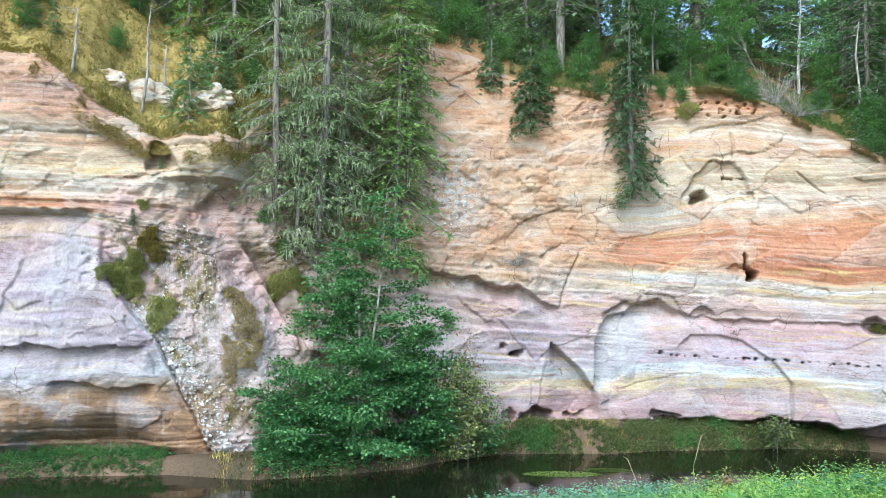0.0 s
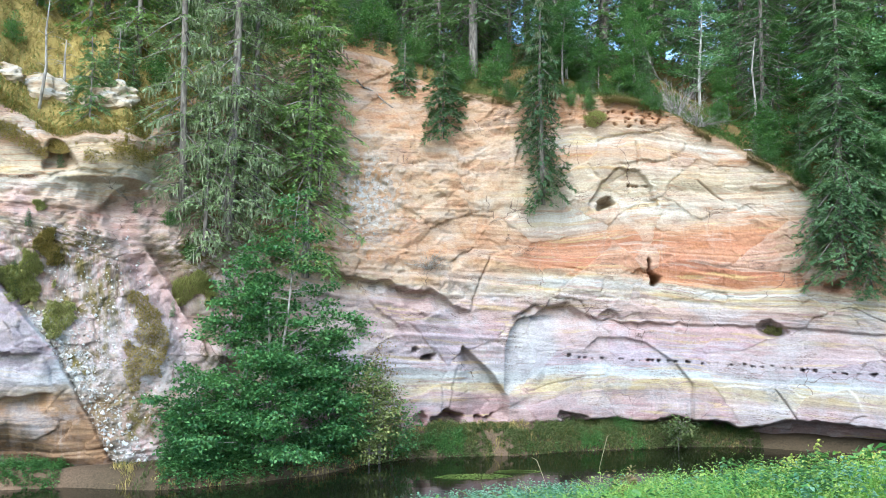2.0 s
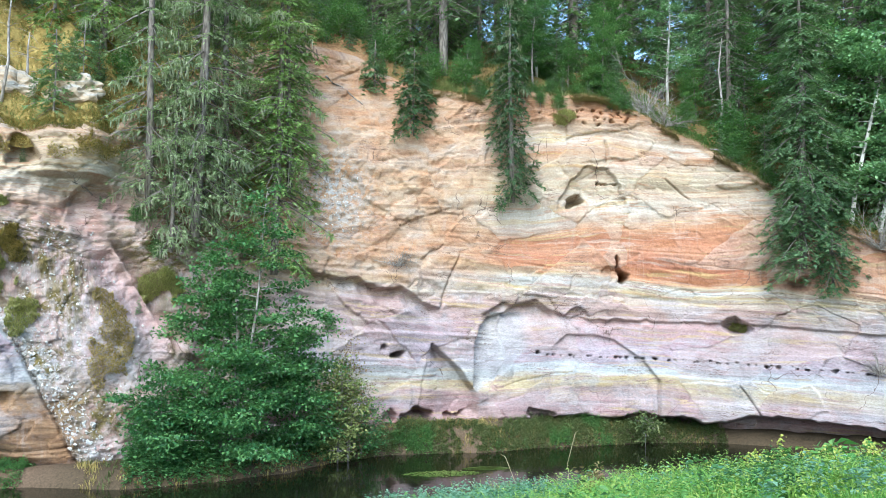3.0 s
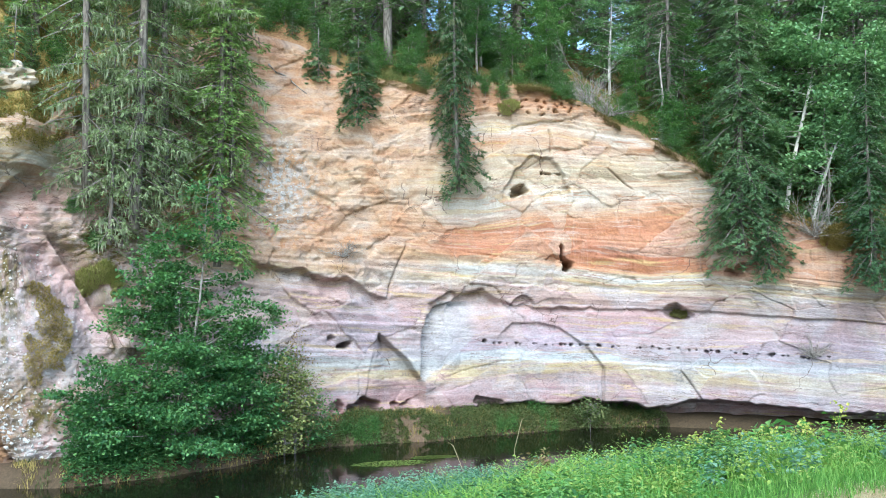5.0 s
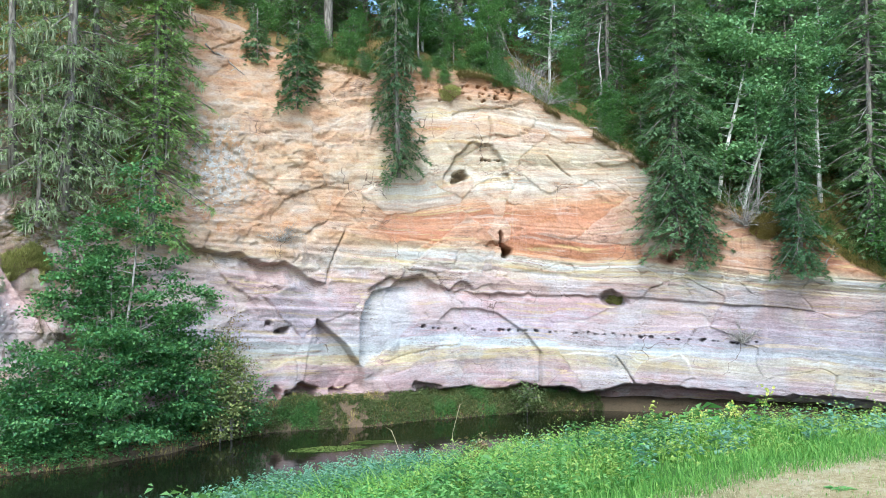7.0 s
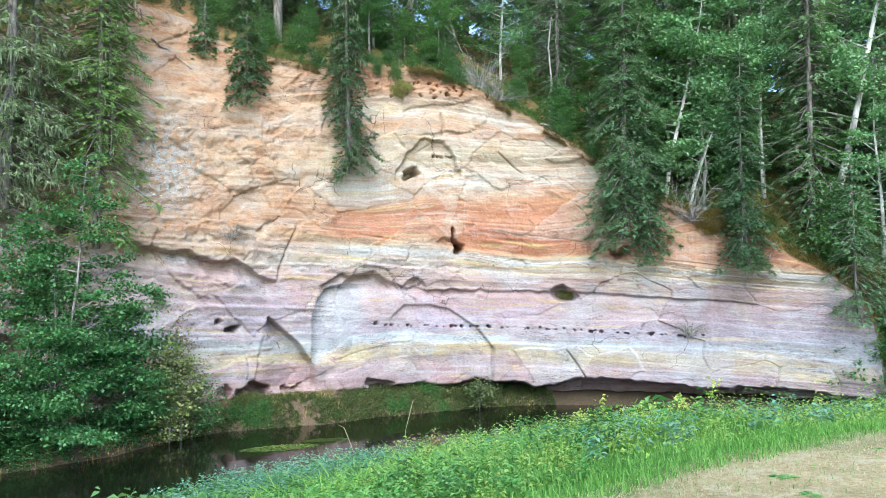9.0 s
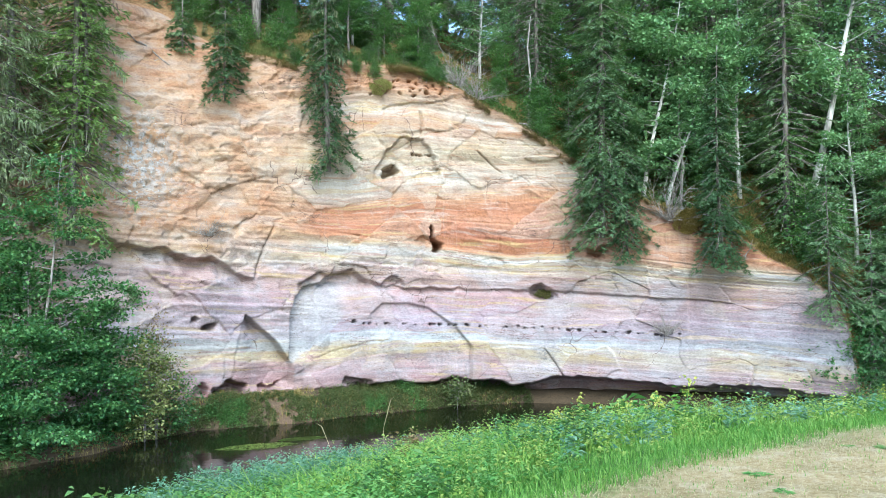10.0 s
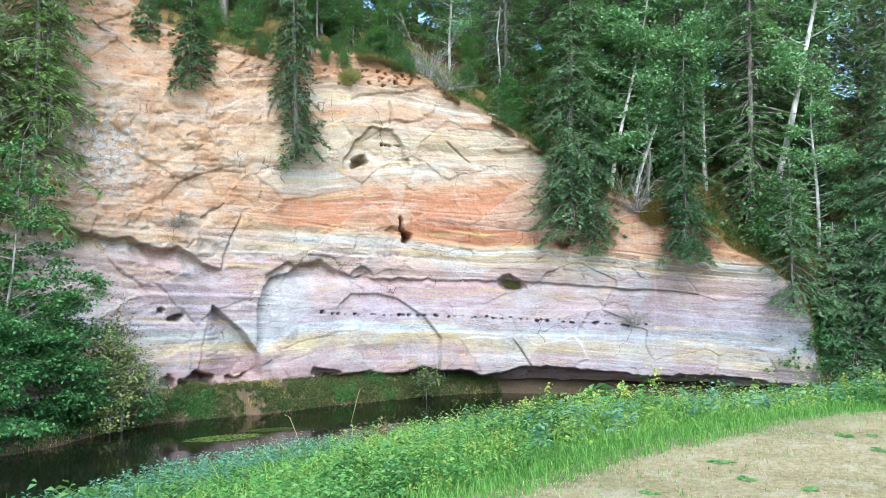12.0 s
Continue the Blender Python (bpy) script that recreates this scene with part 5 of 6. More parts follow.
def bank_spots(n, lo=-0.15, hi=1.25, x0=-3.0, x1=24.0):
    """Random places between lawn and crest, a little over it."""
    x = g.uniform(x0, x1, n)
    q = g.uniform(lo, hi, n)
    l, c = lawn_y(x), bank_y(x)
    return x, l + (c - l) * q, q


x, y, q = bank_spots(120000)
tuft = fbm(x * 0.9, y * 0.9, 150)
keep = (g.random(len(x)) < 0.55 + 0.9 * tuft) & (q > 0.06 + 0.08 * tuft)
blades("bank_grass", on_ground(x[keep], y[keep]), (0.12, 0.48), 0.0055, M_GRASS, "lush green grass on the river bank", 151, 0.7, tall=0.18 + 0.82 * ramp01(q[keep] + 0.3 * tuft[keep], 0.05, 0.6))
x, y, q = bank_spots(42000, -0.06, 0.2)
keep = q > 0.05 * fbm(x * 1.1, y * 1.1, 157)
x, y = x[keep], y[keep]
blades("edge_grass", on_ground(x, y), (0.05, 0.17), 0.0045, M_GRASS, "short green grass where bank meets lawn", 152, 0.5)
x, y, q = bank_spots(9000, 0.10, 1.3)
tuft = fbm(x * 0.55 + 7, y * 0.55, 153)
keep = tuft > -0.02 - 0.3 * (q - 0.5)
herbs("bank_herbs", on_ground(x[keep], y[keep]), 154, 20, (0.14, 0.46), 0.06, M_HERB, "thick green herbs on the river bank")
x, y, q = bank_spots(52000, 0.04, 1.1)
tuft = fbm(x * 0.7 + 3.1, y * 0.7, 161)
keep = tuft > 0.02 + 0.25 * (q - 0.4)
blades("tall_grass", on_ground(x[keep], y[keep]), (0.2, 0.62), 0.008, M_TALLGRASS, "long bright yellow-green grass on the river bank", 162, 0.9, tall=0.18 + 0.82 * ramp01(q[keep], 0.05, 0.55))
x, y, q = bank_spots(1500, 0.7, 1.25, -2.0, 3.2)
herbs("grey_herbs", on_ground(x, y), 155, 30, (0.25, 0.55), 0.075, M_GREYHERB, "grey-green herbs at the water's edge")
x, y, q = bank_spots(700, 0.2, 1.0, 4, 16)
herbs("bank_herbs", on_ground(x, y), 158, 16, (0.2, 0.5), 0.10, M_GREYHERB, "grey-green broad-leaved herbs on the river bank")
x, y, q = bank_spots(2600, 0.1, 1.15, 2.0, 24)
herbs("pale_herbs", on_ground(x, y), 156, 14, (0.25, 0.62), 0.055, M_YELLOWHERB, "yellow-green flowering herbs on the river bank")


x, y, q = bank_spots(3200, 0.12, 1.15, -1, 22)
keep = fbm(x * 0.8 + 3, y * 0.8, 159) > 0.22
herbs("clump_herbs", on_ground(x[keep], y[keep]), 159, 18, (0.25, 0.6), 0.12, M_LEAF, "darker leafy clumps on the river bank")


def flower_stalk(seed):
    """A tall stalk with narrow leaves and a loose yellow head."""
    r = np.random.default_rng(seed)
    root = tagged(new("yellow_flower"), "tall yellow-flowered herb on the river bank", "flower", "yellow flowers on the bank")
    h = r.uniform(0.48, 0.68)
    st, lf, fl = Heap(), Heap(), Heap()
    bx, by = r.normal(0, 0.06, 2)
    tube(st, [(0, 0, -0.05), (bx * 0.4, by * 0.4, h * 0.5), (bx, by, h)], [0.006, 0.005, 0.003], 4)
    lf.batch(herb_points(np.zeros((1, 3)), seed + 1, 22, (h * 0.85, h * 0.9), 0.13), 4, [(0, 1, 2), (0, 2, 3)])
    for _ in range(34):
        q = r.uniform(0.68, 1.05)
        p = np.array([bx * q, by * q, h * q]) + r.normal(0, 0.045, 3) * np.array([1, 1, 0.5])
        d = r.normal(0, 1, 3)
        d /= np.linalg.norm(d)
        e = np.cross(d, [0.3, 0.5, 0.8])
        e /= np.linalg.norm(e)
        s = r.uniform(0.013, 0.026)
        f = np.cross(d, e)
        fl.add([p + e * s, p + f * s, p - e * s, p - f * s, p + d * s * 0.6], [(0, 1, 4), (1, 2, 4), (2, 3, 4), (3, 0, 4)])
    part("stem", st.mesh("flower_stem", M_HERB), root)
    part("foliage", lf.mesh("flower_leaves", M_GRASS), root)
    part("blossom", fl.mesh("blossom", M_YELLOW), root, "loose yellow flower head")
    return root


STALKS = [flower_stalk(160), flower_stalk(170), flower_stalk(180)]
for s in STALKS:
    fresh[id(s)] = True
x, y, q = bank_spots(150, 0.2, 0.95, 2.0, 22)
for k in range(len(x)):
    if fbm(x[k] * 0.5, y[k] * 0.5, 190) + 0.06 * (x[k] - 12) < -0.05:
        continue
    plant(STALKS[k % 3], at(Vector((x[k], y[k], float(ground_z(x[k], y[k])))), k * 0.7, g.uniform(0.7, 1.15)))

# the reddish dock and a spreading umbel leaf
dock = tagged(new("dock_plant"), "withered reddish-brown dock plant in the green bank", "plant")
hp = Heap()
hp.batch(herb_points(np.c_[g.normal(0, 0.16, (12, 2)), np.zeros(12)], 191, 26, (0.4, 0.62), 0.11), 4, [(0, 1, 2), (0, 2, 3)])
part("foliage", hp.mesh("dock_leaves", M_REDHERB), dock)
dock.matrix_basis = at(Vector((3.84, 11.8, float(ground_z(3.84, 11.8)))))
umbel = tagged(new("butterbur_plant"), "spreading broad-leaved green plant on the bank crest", "plant")
hp = Heap()
hp.batch(herb_points(np.c_[g.normal(0, 0.25, (10, 2)), np.zeros(10)], 192, 9, (0.5, 0.7), 0.38), 4, [(0, 1, 2), (0, 2, 3)])
part("foliage", hp.mesh("umbel_leaves", M_HERB), umbel)
umbel.matrix_basis = at(Vector((8.8, 13.0, float(ground_z(8.8, 13.0)))))


def dry_stem(seed):
    r = np.random.default_rng(seed)
    root = tagged(new("dry_reed"), "dry straw-coloured reed stem at the water's edge", "reed", "dry reeds")
    hp = Heap()
    h = r.uniform(0.7, 1.1)
    tube(hp, [(0, 0, 0), (0.05, 0, h * 0.5), (-0.12, 0, h * 0.95), (-0.2, 0, h)], [0.004, 0.003, 0.007, 0.002], 4)
    part("stem", hp.mesh("reed_stem", M_DRY), root)
    return root


for k, (px, py) in enumerate(((3.0, 13.0), (3.9, 12.9))):
    stand(dry_stem(200 + k), Vector((px, py, float(ground_z(px, py)))), k * 2.1, 1.0)

# mown lawn, dry from the summer
n = 60000
x = g.uniform(1.5, 16, n)
y = lawn_y(x) + 0.3 - g.random(n) ** 1.3 * 4.2
blades("lawn_grass", on_ground(x, y, 0.0), (0.012, 0.042), 0.0022, M_DRY, "short dry straw-coloured lawn grass", 210, 1.6)
x = g.uniform(1.5, 16, 5000)
y = lawn_y(x) + 0.3 - g.random(5000) ** 2.2 * 3.0
blades("lawn_grass", on_ground(x, y, 0.0), (0.02, 0.06), 0.003, M_GRASS, "sparse green blades in the dry lawn", 211, 0.7)
WEED = tagged(new("plantain_weed"), "flat green weed rosette in the dry lawn", "weed", "lawn weeds")
hp = Heap()
for k in range(13):
    a = k * 2.4
    d, s = np.array([math.cos(a), math.sin(a), 0.25]), np.array([-math.sin(a), math.cos(a), 0])
    L = 0.07 + 0.05 * (k % 4) / 3
    hp.add([d * 0.01, d * L * 0.55 + s * L * 0.2, d * L - np.array([0, 0, 0.2 * L]), d * L * 0.55 - s * L * 0.2], [(0, 1, 2), (0, 2, 3)])
part("foliage", hp.mesh("weed_leaves", M_HERB), WEED)
for k, (px, py) in enumerate(((4.79, 5.15), (3.89, 5.19), (5.0, 4.71), (6.92, 6.08), (6.69, 6.32), (7.17, 5.96), (6.64, 5.43), (5.02, 5.69), (8.4, 6.2), (9.0, 5.9))):
    p = Vector((px, py, float(ground_z(px, py))))
    WEED.matrix_basis = at(p) if k == 0 else WEED.matrix_basis
    if k:
        copy_thing(WEED, at(p, k * 1.1, 0.7 + 0.15 * (k % 4)))


# ---------------------------------------------------------------- moss and turf on the hill, plants on the cliff and its foot
def hill_spots(n, u0, u1, d0, d1):
    u, d = g.uniform(u0, u1, n), d0 + (d1 - d0) * g.random(n) ** 1.3
    x, y, nx, ny = on_plan(u)
    back = relief(u, rim(u)) - 0.3 - d
    return u, d, np.stack([x + nx * back, y + ny * back, hill_z(u, d) - 0.03], 1)


u, d, P = hill_spots(120000, -19, -3, -0.1, 8.0)
keep = fbm(u * 0.8, d * 0.8, 220) > -0.6
blades("moss", P[keep], (0.03, 0.09), 0.024, M_MOSS, "thick ochre moss blanket on the slope", 221, 0.9, category="moss")
u, d, P = hill_spots(7000, -14, -2, 0.0, 4)
blades("slope_grass", P, (0.08, 0.3), 0.012, M_MOSSGREEN, "dull green grass on the mossy slope", 222, 0.9)
u, d, P = hill_spots(34000, 5.0, 32, 0.0, 5.0)
keep = fbm(u * 0.8, d * 0.8, 223) > -0.25
blades("slope_grass", P[keep], (0.1, 0.34), 0.012, M_SHORE, "rough green grass along the brink", 224, 0.9)
u, d, P = hill_spots(2200, 13, 32, 0.4, 5.0)
herbs("slope_herbs", P, 225, 12, (0.15, 0.5), 0.12, M_LEAF, "leafy green undergrowth along the brink")
u, d, P = hill_spots(20000, 23.5, 31, -0.15, 0.5)
blades("moss", P, (0.06, 0.24), 0.015, M_MOSS, "yellowish moss hanging over the brink", 226, 1.2, category="moss")


u, d, P = hill_spots(34000, -17.5, -5.5, -0.75, 0.5)
P[:, 2] -= 0.5 * np.clip(-d, 0, 1) * g.random(len(d))
hang = np.stack([on_plan(u)[2] * 0.6, on_plan(u)[3] * 0.6, g.uniform(-0.5, 0.7, len(u))], 1)
keep = fbm(u * 0.9, d * 2, 229) > -0.1
blades("moss", P[keep], (0.06, 0.22), 0.018, M_MOSS, "ochre moss draped over the brink", 252, 0.9, category="moss", normal=hang[keep])
u, d, P = hill_spots(30000, 3.5, 27, -0.35, 0.3)
P[:, 2] -= 0.35 * np.clip(-d, 0, 1) * g.random(len(d))
hang = np.stack([on_plan(u)[2] * 0.7, on_plan(u)[3] * 0.7, g.uniform(-0.6, 0.5, len(u))], 1)
keep = fbm(u * 1.3, d, 227) > -0.15
blades("brink_roots", P[keep], (0.08, 0.42), 0.013, M_REDHERB, "dry roots and grass hanging over the brink", 228, 0.8, category="roots", normal=hang[keep])


def cushion(name, cu, cz, ru, rz, n, mat, label, seed, h=(0.06, 0.2)):
    """A ragged moss cushion that clings to the rock."""
    r = np.random.default_rng(seed)
    n = int(n * 4)
    a, q = r.uniform(0, math.tau, n), np.sqrt(r.random(n)) * 1.35
    u, z = cu + ru * q * np.cos(a), cz + rz * q * np.sin(a)
    body = 0.9 - q + 1.7 * fbm(u * 1.6 + seed, z * 1.6, 300, 4)
    keep = body > 0
    u, z, body = u[keep], z[keep], body[keep]
    x, y, nx, ny = on_plan(u)
    d = relief(u, z) + 0.30 * np.sqrt(np.clip(body, 0, 1)) + 0.06 * r.random(len(u))
    P = np.stack([x + nx * d, y + ny * d, z], 1)
    N = np.stack([nx * 0.55, ny * 0.55, np.full(len(u), 0.6)], 1)
    return blades(name, P, h, 0.016, mat, label, seed, 1.1, "", "moss", N)


CUSH = "green-brown moss cushion clinging to the rock"
cushion("moss_cushion", -12.2, 7.0, 0.75, 0.8, 2600, M_CUSHION, CUSH, 230)
cushion("moss_cushion", -11.1, 5.9, 0.75, 0.95, 2600, M_CUSHION, CUSH, 231)
cushion("moss_cushion", -11.4, 7.9, 0.4, 0.5, 1100, M_MOSS, CUSH, 232)
cushion("moss_cushion", -8.3, 4.7, 0.6, 1.5, 2300, M_MOSS, CUSH, 233, (0.04, 0.16))
cushion("moss_cushion", -11.8, 9.4, 0.35, 0.4, 900, M_CUSHION, CUSH, 234)
cushion("moss_cushion", 24.7, 8.3, 0.6, 0.55, 1800, M_MOSS, "yellow moss cushion on the brink", 235)
cushion("moss_cushion", 18.2, 5.0, 0.3, 0.2, 400, M_CUSHION, "small green tuft in a rock hollow", 236)
cushion("moss_cushion", -3.0, 10.5, 0.9, 0.9, 2400, M_MOSS, CUSH, 237)
cushion("moss_cushion", -6.3, 6.5, 0.6, 0.7, 1400, M_CUSHION, CUSH, 238, (0.1, 0.4))
cushion("moss_cushion", 11.0, 14.5, 0.5, 0.3, 500, M_CUSHION, "small green tuft under the rim", 239)


def rubble(count, seed, along, spread, z0, z1, size, mat, label):
    """Loose stones caught on the sloping rock beside the block's edge."""
    r = np.random.default_rng(seed)
    hp = Heap()
    z = z0 + (z1 - z0) * r.random(count)
    u = along(z) + spread * r.random(count) ** 1.4
    x, y, nx, ny = on_plan(u)
    out = relief(u, z)
    shape = np.array([(1, 0, 0), (-1, 0, 0), (0, 1, 0), (0, -1, 0), (0, 0, 1), (0, 0, -1)], float)
    sides = [(0, 2, 4), (2, 1, 4), (1, 3, 4), (3, 0, 4), (2, 0, 5), (1, 2, 5), (3, 1, 5), (0, 3, 5)]
    k = size * (0.3 + r.random((count, 1, 1)) ** 2.5)
    c = np.stack([x + nx * out, y + ny * out, z], 1)[:, None, :]
    hp.batch(c + shape[None] * k * r.uniform(0.55, 1.2, (count, 6, 1)) + r.normal(0, 0.2, (count, 6, 3)) * k, 6, sides)
    return tagged(new("rubble", hp.mesh("rubble", mat)), label, "rubble", kind="stuff")


def outcrop(size, seed, label):
    """A weathered lump of sandstone that shows through the moss."""
    bm = bmesh.new()
    bmesh.ops.create_icosphere(bm, subdivisions=4, radius=1.0)
    for v in bm.verts:
        p = v.co.copy()
        k = 1 + 0.35 * noise.fractal(p * 1.3 + Vector((seed, 0, 0)), 0.8, 2.1, 5) - 0.06 * (math.floor((p.z + 0.2 * noise.noise(p * 2)) * 5) % 2)
        v.co = Vector((p.x * size[0], p.y * size[1], p.z * size[2])) * k
    me = bpy.data.meshes.new("rock_outcrop")
    bm.to_mesh(me)
    bm.free()
    me.materials.append(M_OUTCROP)
    return tagged(new("rock_outcrop", me), label, "rock", "rock outcrops on the slope")


def outcrop_material():
    m, nt, b = material("pale_outcrop_sandstone", 0.92, 0.15)
    tc = nt.nodes.new("ShaderNodeTexCoord").outputs["Object"]
    f, g2 = noise_tex(nt, scaled(nt, tc, 0.8, 0.8, 4), 1.0, 5), noise_tex(nt, tc, 9, 6, 0.7)
    col = ramp(nt, f, [(0.35, (0.34, 0.24, 0.15)), (0.5, (0.46, 0.38, 0.28)), (0.65, (0.47, 0.46, 0.44))])
    col = mix(nt, ramp(nt, g2, [(0.5, 0.0), (0.66, 0.7)]), col, (0.28, 0.25, 0.2))
    nt.links.new(col, b.inputs["Base Color"])
    bump(nt, b, g2, 0.8, 0.06)
    return m


M_OUTCROP = outcrop_material()
def lichen_stone_material():
    m, nt, b = material("lichen_covered_stones", 0.95, 0.1)
    tc = nt.nodes.new("ShaderNodeTexCoord").outputs["Object"]
    f = noise_tex(nt, tc, 5.0, 5, 0.7)
    gi = nt.nodes.new("ShaderNodeNewGeometry").outputs["Random Per Island"]
    col = ramp(nt, gi, [(0.1, (0.30, 0.24, 0.20)), (0.35, (0.46, 0.40, 0.37)), (0.6, (0.50, 0.50, 0.49)), (0.9, (0.58, 0.58, 0.57))])
    nt.links.new(mix(nt, ramp(nt, f, [(0.5, 0.0), (0.62, 0.6)]), col, (0.20, 0.18, 0.12)), b.inputs["Base Color"])
    bump(nt, b, f, 0.6, 0.03)
    return m


M_STONES = lichen_stone_material()
rubble(1000, 441, lambda z: line_at(z, (0.5, -9.1), (4.5, -11.2), (7, -13.0)), 1.1, 0.6, 5.8, 0.075, M_STONES, "white lichen-covered rubble along the rock edge")
rubble(1300, 442, lambda z: line_at(z, (2, -9.5), (5, -10.6), (8.5, -12.2)), 3.6, 2.0, 8.8, 0.055, M_STONES, "loose pale stones on the pink gully slope")
rubble(500, 443, lambda z: line_at(z, (9, -0.7), (12.5, -0.9)), 2.6, 9.0, 12.4, 0.05, M_STONES, "pale lichen crust on the orange rock")
PALEROCK = "pale weathered sandstone outcrop in the mossy slope"
stand(outcrop((1.35, 0.7, 0.75), 1, PALEROCK), hill_point(-12.0, 1.9, -0.1), 0.3)
stand(outcrop((0.8, 0.5, 0.45), 3, PALEROCK), hill_point(-13.4, 1.5, -0.1), -0.3)
stand(outcrop((1.1, 0.6, 0.6), 5, PALEROCK), hill_point(-9.6, 1.5, -0.15), -0.5)


def shore_spots(n, x0, x1, depth):
    x = g.uniform(x0, x1, n)
    y = far_y(x) - 0.15 + depth * g.random(n)
    return on_ground(x, y)


herbs("shore_herbs", shore_spots(1500, -20, -9.5, 1.6), 240, 20, (0.1, 0.42), 0.09, M_LEAF, "bright green herbs on the far shore")
P = shore_spots(3800, 0.5, 17.5, 1.5)
lush = fbm(P[:, 0] * 0.7, P[:, 1] * 0.9, 246)
herbs("shore_herbs", P[lush > 0.32], 249, 20, (0.25, 0.7), 0.10, M_LEAF, "tall leafy herbs along the rock foot")
herbs("shore_herbs", P[(lush < 0.0) & (lush > -0.5)], 251, 16, (0.05, 0.25), 0.09, M_SHORE, "low dark herbs along the rock foot")
P = P[(lush > -0.05) & (lush < 0.34)]
herbs("shore_herbs", P, 241, 18, (0.1, 0.45), 0.09, M_SHORE, "olive-green herbs along the rock foot")
P = shore_spots(13000, -8, 17, 1.8)
dry = fbm(P[:, 0] * 0.6, P[:, 1] * 0.6, 247)
blades("dry_shore_grass", P[(dry < 0.1) & (dry > -0.3)], (0.06, 0.35), 0.011, M_MOSS, "brownish dry grass along the rock foot", 248, 0.9)
P = P[dry > 0.26]
blades("shore_grass", P, (0.08, 0.32), 0.012, M_SHORE, "rough grass along the rock foot", 242, 0.9)
herbs("shore_herbs", shore_spots(700, -6.3, 1, 1.5), 243, 16, (0.3, 1.0), 0.14, M_ALDER, "dark green herbs under the alder")
stand(broadleaf("hazel", 0.9, 0.7, 244, M_SHORE, 0.12, 900, 3, M_TWIG, "small leafy shrub at the rock foot", low=0.05, category="shrub", trunk_r=0.007), Vector((13.6, 34.0, 0.35)))
for k, (u, z, s) in enumerate(((-12.5, 6.5, 0.36), (-12.1, 8.7, 0.2), (-11.2, 10.9, 0.22), (-6.0, 8.4, 0.3), (-5.0, 6.3, 0.3), (-8.6, 9.4, 0.16), (-7.2, 5.6, 0.2))):
    copy_thing(SAPLING, at(cliff_point(u, z, 0.15), k * 1.3, s))
for k, (u, z) in enumerate(((0.3, 4.9), (9.8, 15.1), (10.6, 14.9), (13.0, 14.9), (-7.4, 8.9), (-6.6, 7.6))):
    copy_thing(SHRUB, at(cliff_point(u, z, 0.05), k * 1.7, 0.28 + 0.06 * (k % 3)))


# ---------------------------------------------------------------- small things
def lying_branch(p, q, r, seed, label):
    g2 = np.random.default_rng(seed)
    root = tagged(new("fallen_branch"), label, "branch")
    hp = Heap()
    p, q = Vector(p), Vector(q)
    pts = [p.lerp(q, k / 5) + Vector(g2.normal(0, 0.05, 3)) for k in range(6)]
    tube(hp, [tuple(x) for x in pts], [r * (1 - 0.13 * k) for k in range(6)], 5)
    for _ in range(7):
        b0 = pts[g2.integers(1, 5)]
        d = Vector(g2.normal(0, 1, 3)).normalized() * g2.uniform(0.2, 0.5)
        tube(hp, [tuple(b0), tuple(b0 + d * 0.6), tuple(b0 + d)], [r * 0.4, r * 0.3, r * 0.12], 3)
    part("branchwork", hp.mesh("fallen_branch", M_TWIG, True), root)
    return root


lying_branch(cliff_point(0.6, 16.1, 0.08), cliff_point(2.0, 14.9, 0.10), 0.05, 401, "grey fallen branch on the orange slope")
lying_branch(hill_point(17.2, 0.2, 0.1), hill_point(18.6, 0.3, 0.15), 0.04, 402, "grey fallen branch on the grassy brink")
lying_branch(cliff_point(-8.9, 9.9, 0.15), cliff_point(-9.9, 10.5, 0.2), 0.03, 403, "tangle of dead twigs under the rock head")
lying_branch(cliff_point(26.9, 6.4, 0.15), cliff_point(27.3, 7.2, 0.2), 0.03, 404, "bare pale branch at the brink")


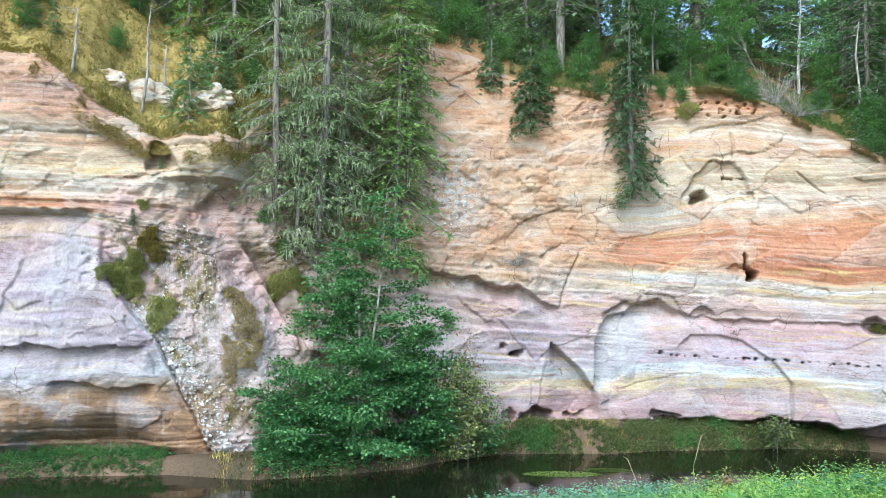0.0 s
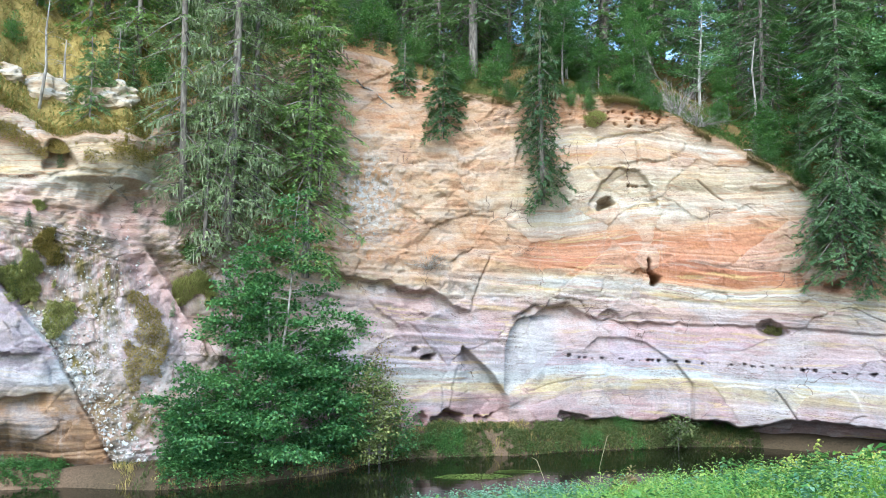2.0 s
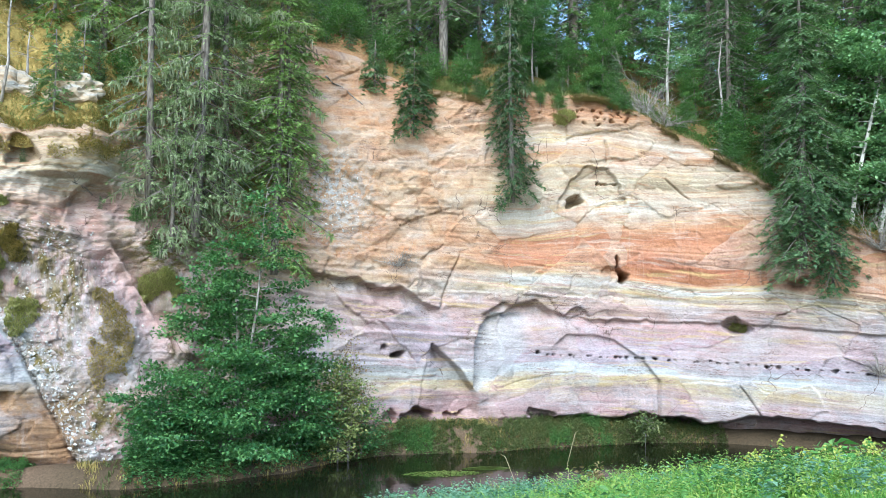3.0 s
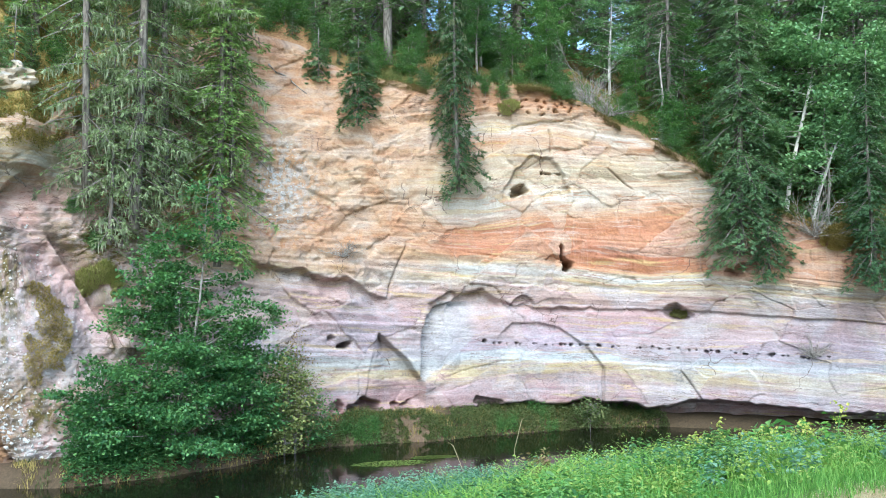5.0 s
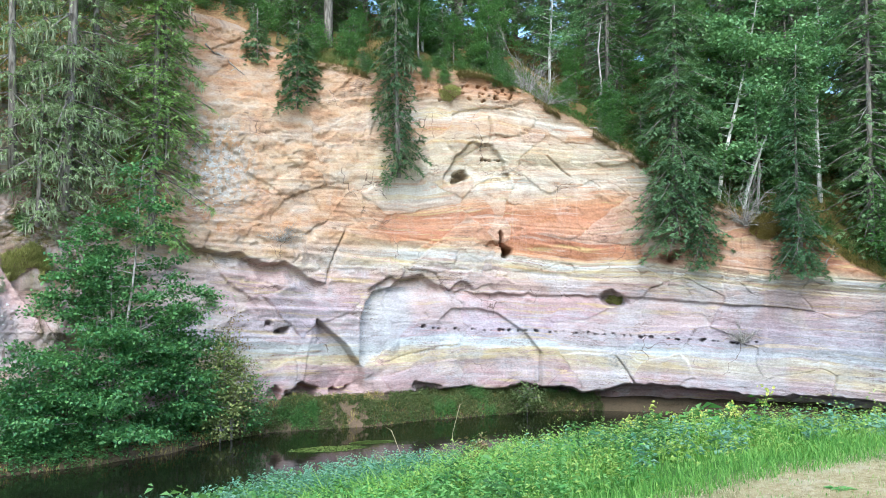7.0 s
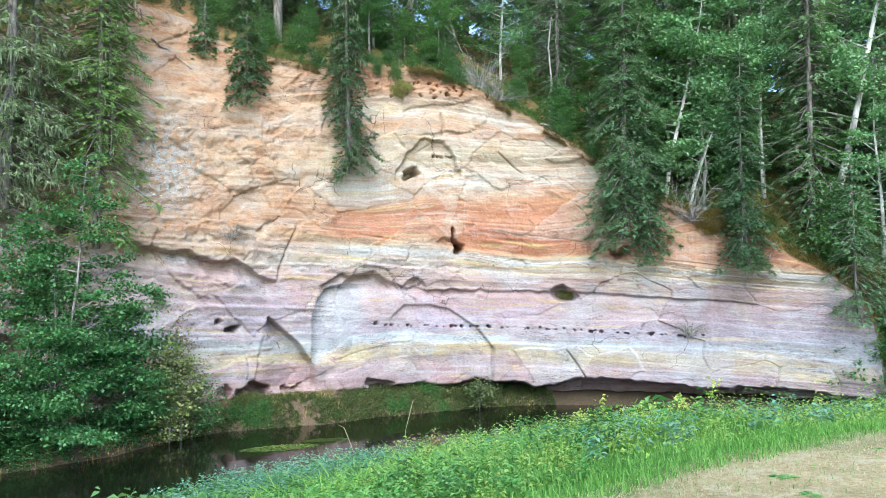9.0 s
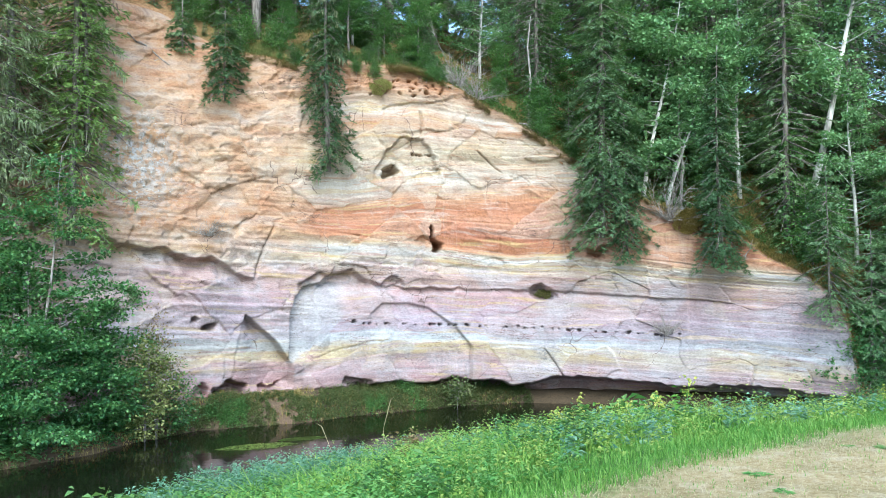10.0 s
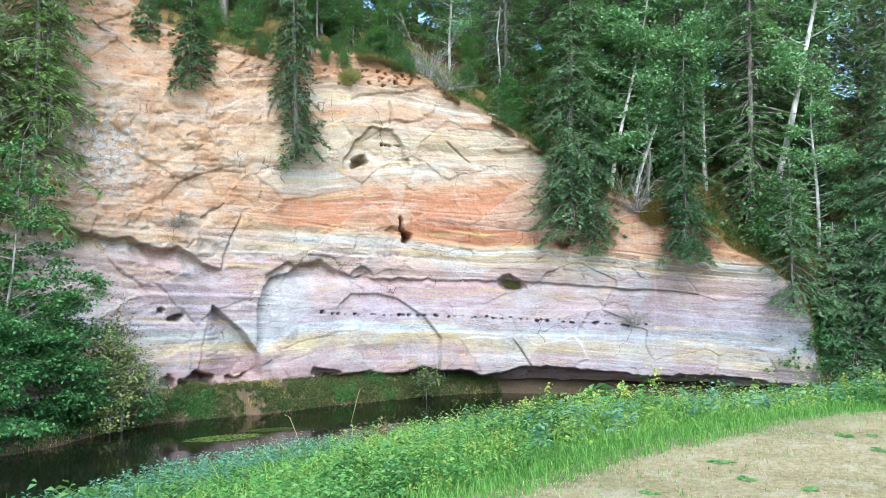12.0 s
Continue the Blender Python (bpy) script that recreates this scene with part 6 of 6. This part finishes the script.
def floating_weed(x, y, rx, ry, seed):
    """A thin patch of weed that lies on the water."""
    g2 = np.random.default_rng(seed)
    m = 900
    a, q = g2.uniform(0, math.tau, m), np.sqrt(g2.random(m))
    px, py = x + rx * q * np.cos(a), y + ry * q * np.sin(a)
    P = np.stack([px, py, np.full(m, 0.012)], 1)
    d = np.stack([g2.normal(0, 1, m), g2.normal(0, 0.3, m), np.zeros(m)], 1)
    d, s, b = frames_along(d)
    ln = g2.uniform(0.05, 0.16, (m, 1))
    hp = Heap()
    hp.batch(np.stack([P, P + d * ln * 0.5 + s * 0.02, P + d * ln, P + d * ln * 0.5 - s * 0.02], 1), 4, [(0, 1, 2, 3)])
    return tagged(new("floating_weed", hp.mesh("floating_weed", M_YELLOWHERB)), "yellowish water weed floating on the river", "water weed")


floating_weed(4.2, 29.1, 1.3, 0.5, 411)
floating_weed(5.9, 29.9, 0.8, 0.3, 412)


def carved_marks():
    """Old scratched writing on the lower wall, too worn to read: short strokes in rows."""
    g2 = np.random.default_rng(420)
    hp = Heap()
    A, B, W = [], [], []
    for _ in range(34):
        u0, z0, size = g2.uniform(5.2, 17.5), g2.uniform(2.0, 5.0), g2.uniform(0.07, 0.16)
        for k in range(g2.integers(3, 8)):
            u, z = u0 + k * size * 0.9, z0 + g2.normal(0, 0.01)
            for (du, dz) in ((0.0, 1.0), (0.5, 0.12) if k % 2 else (0.4, 0.8)):
                A.append((u, z))
                B.append((u + du * size, z + dz * size))
                W.append((0, 0, 0.008) if abs(dz) < 0.3 else (0.008, 0, 0))
    ends = []
    for uv in (np.array(A), np.array(B)):
        x, y, nx, ny = on_plan(uv[:, 0])
        out = relief(uv[:, 0], uv[:, 1]) + 0.006
        ends.append(np.stack([x + nx * out, y + ny * out, uv[:, 1]], 1))
    W = np.array(W)
    hp.batch(np.stack([ends[0] - W, ends[0] + W, ends[1] + W, ends[1] - W], 1), 4, [(0, 1, 2, 3)])
    m, nt, b = material("scratched_sandstone", 0.95, 0.1)
    tc = nt.nodes.new("ShaderNodeTexCoord").outputs["Object"]
    nt.links.new(ramp(nt, noise_tex(nt, tc, 6, 4), [(0.4, (0.24, 0.19, 0.18)), (0.6, (0.38, 0.32, 0.32))]), b.inputs["Base Color"])
    return tagged(new("carved_marks", hp.mesh("carved_marks", m)), "worn scratched marks on the sandstone wall", "carvings", kind="stuff")


carved_marks()
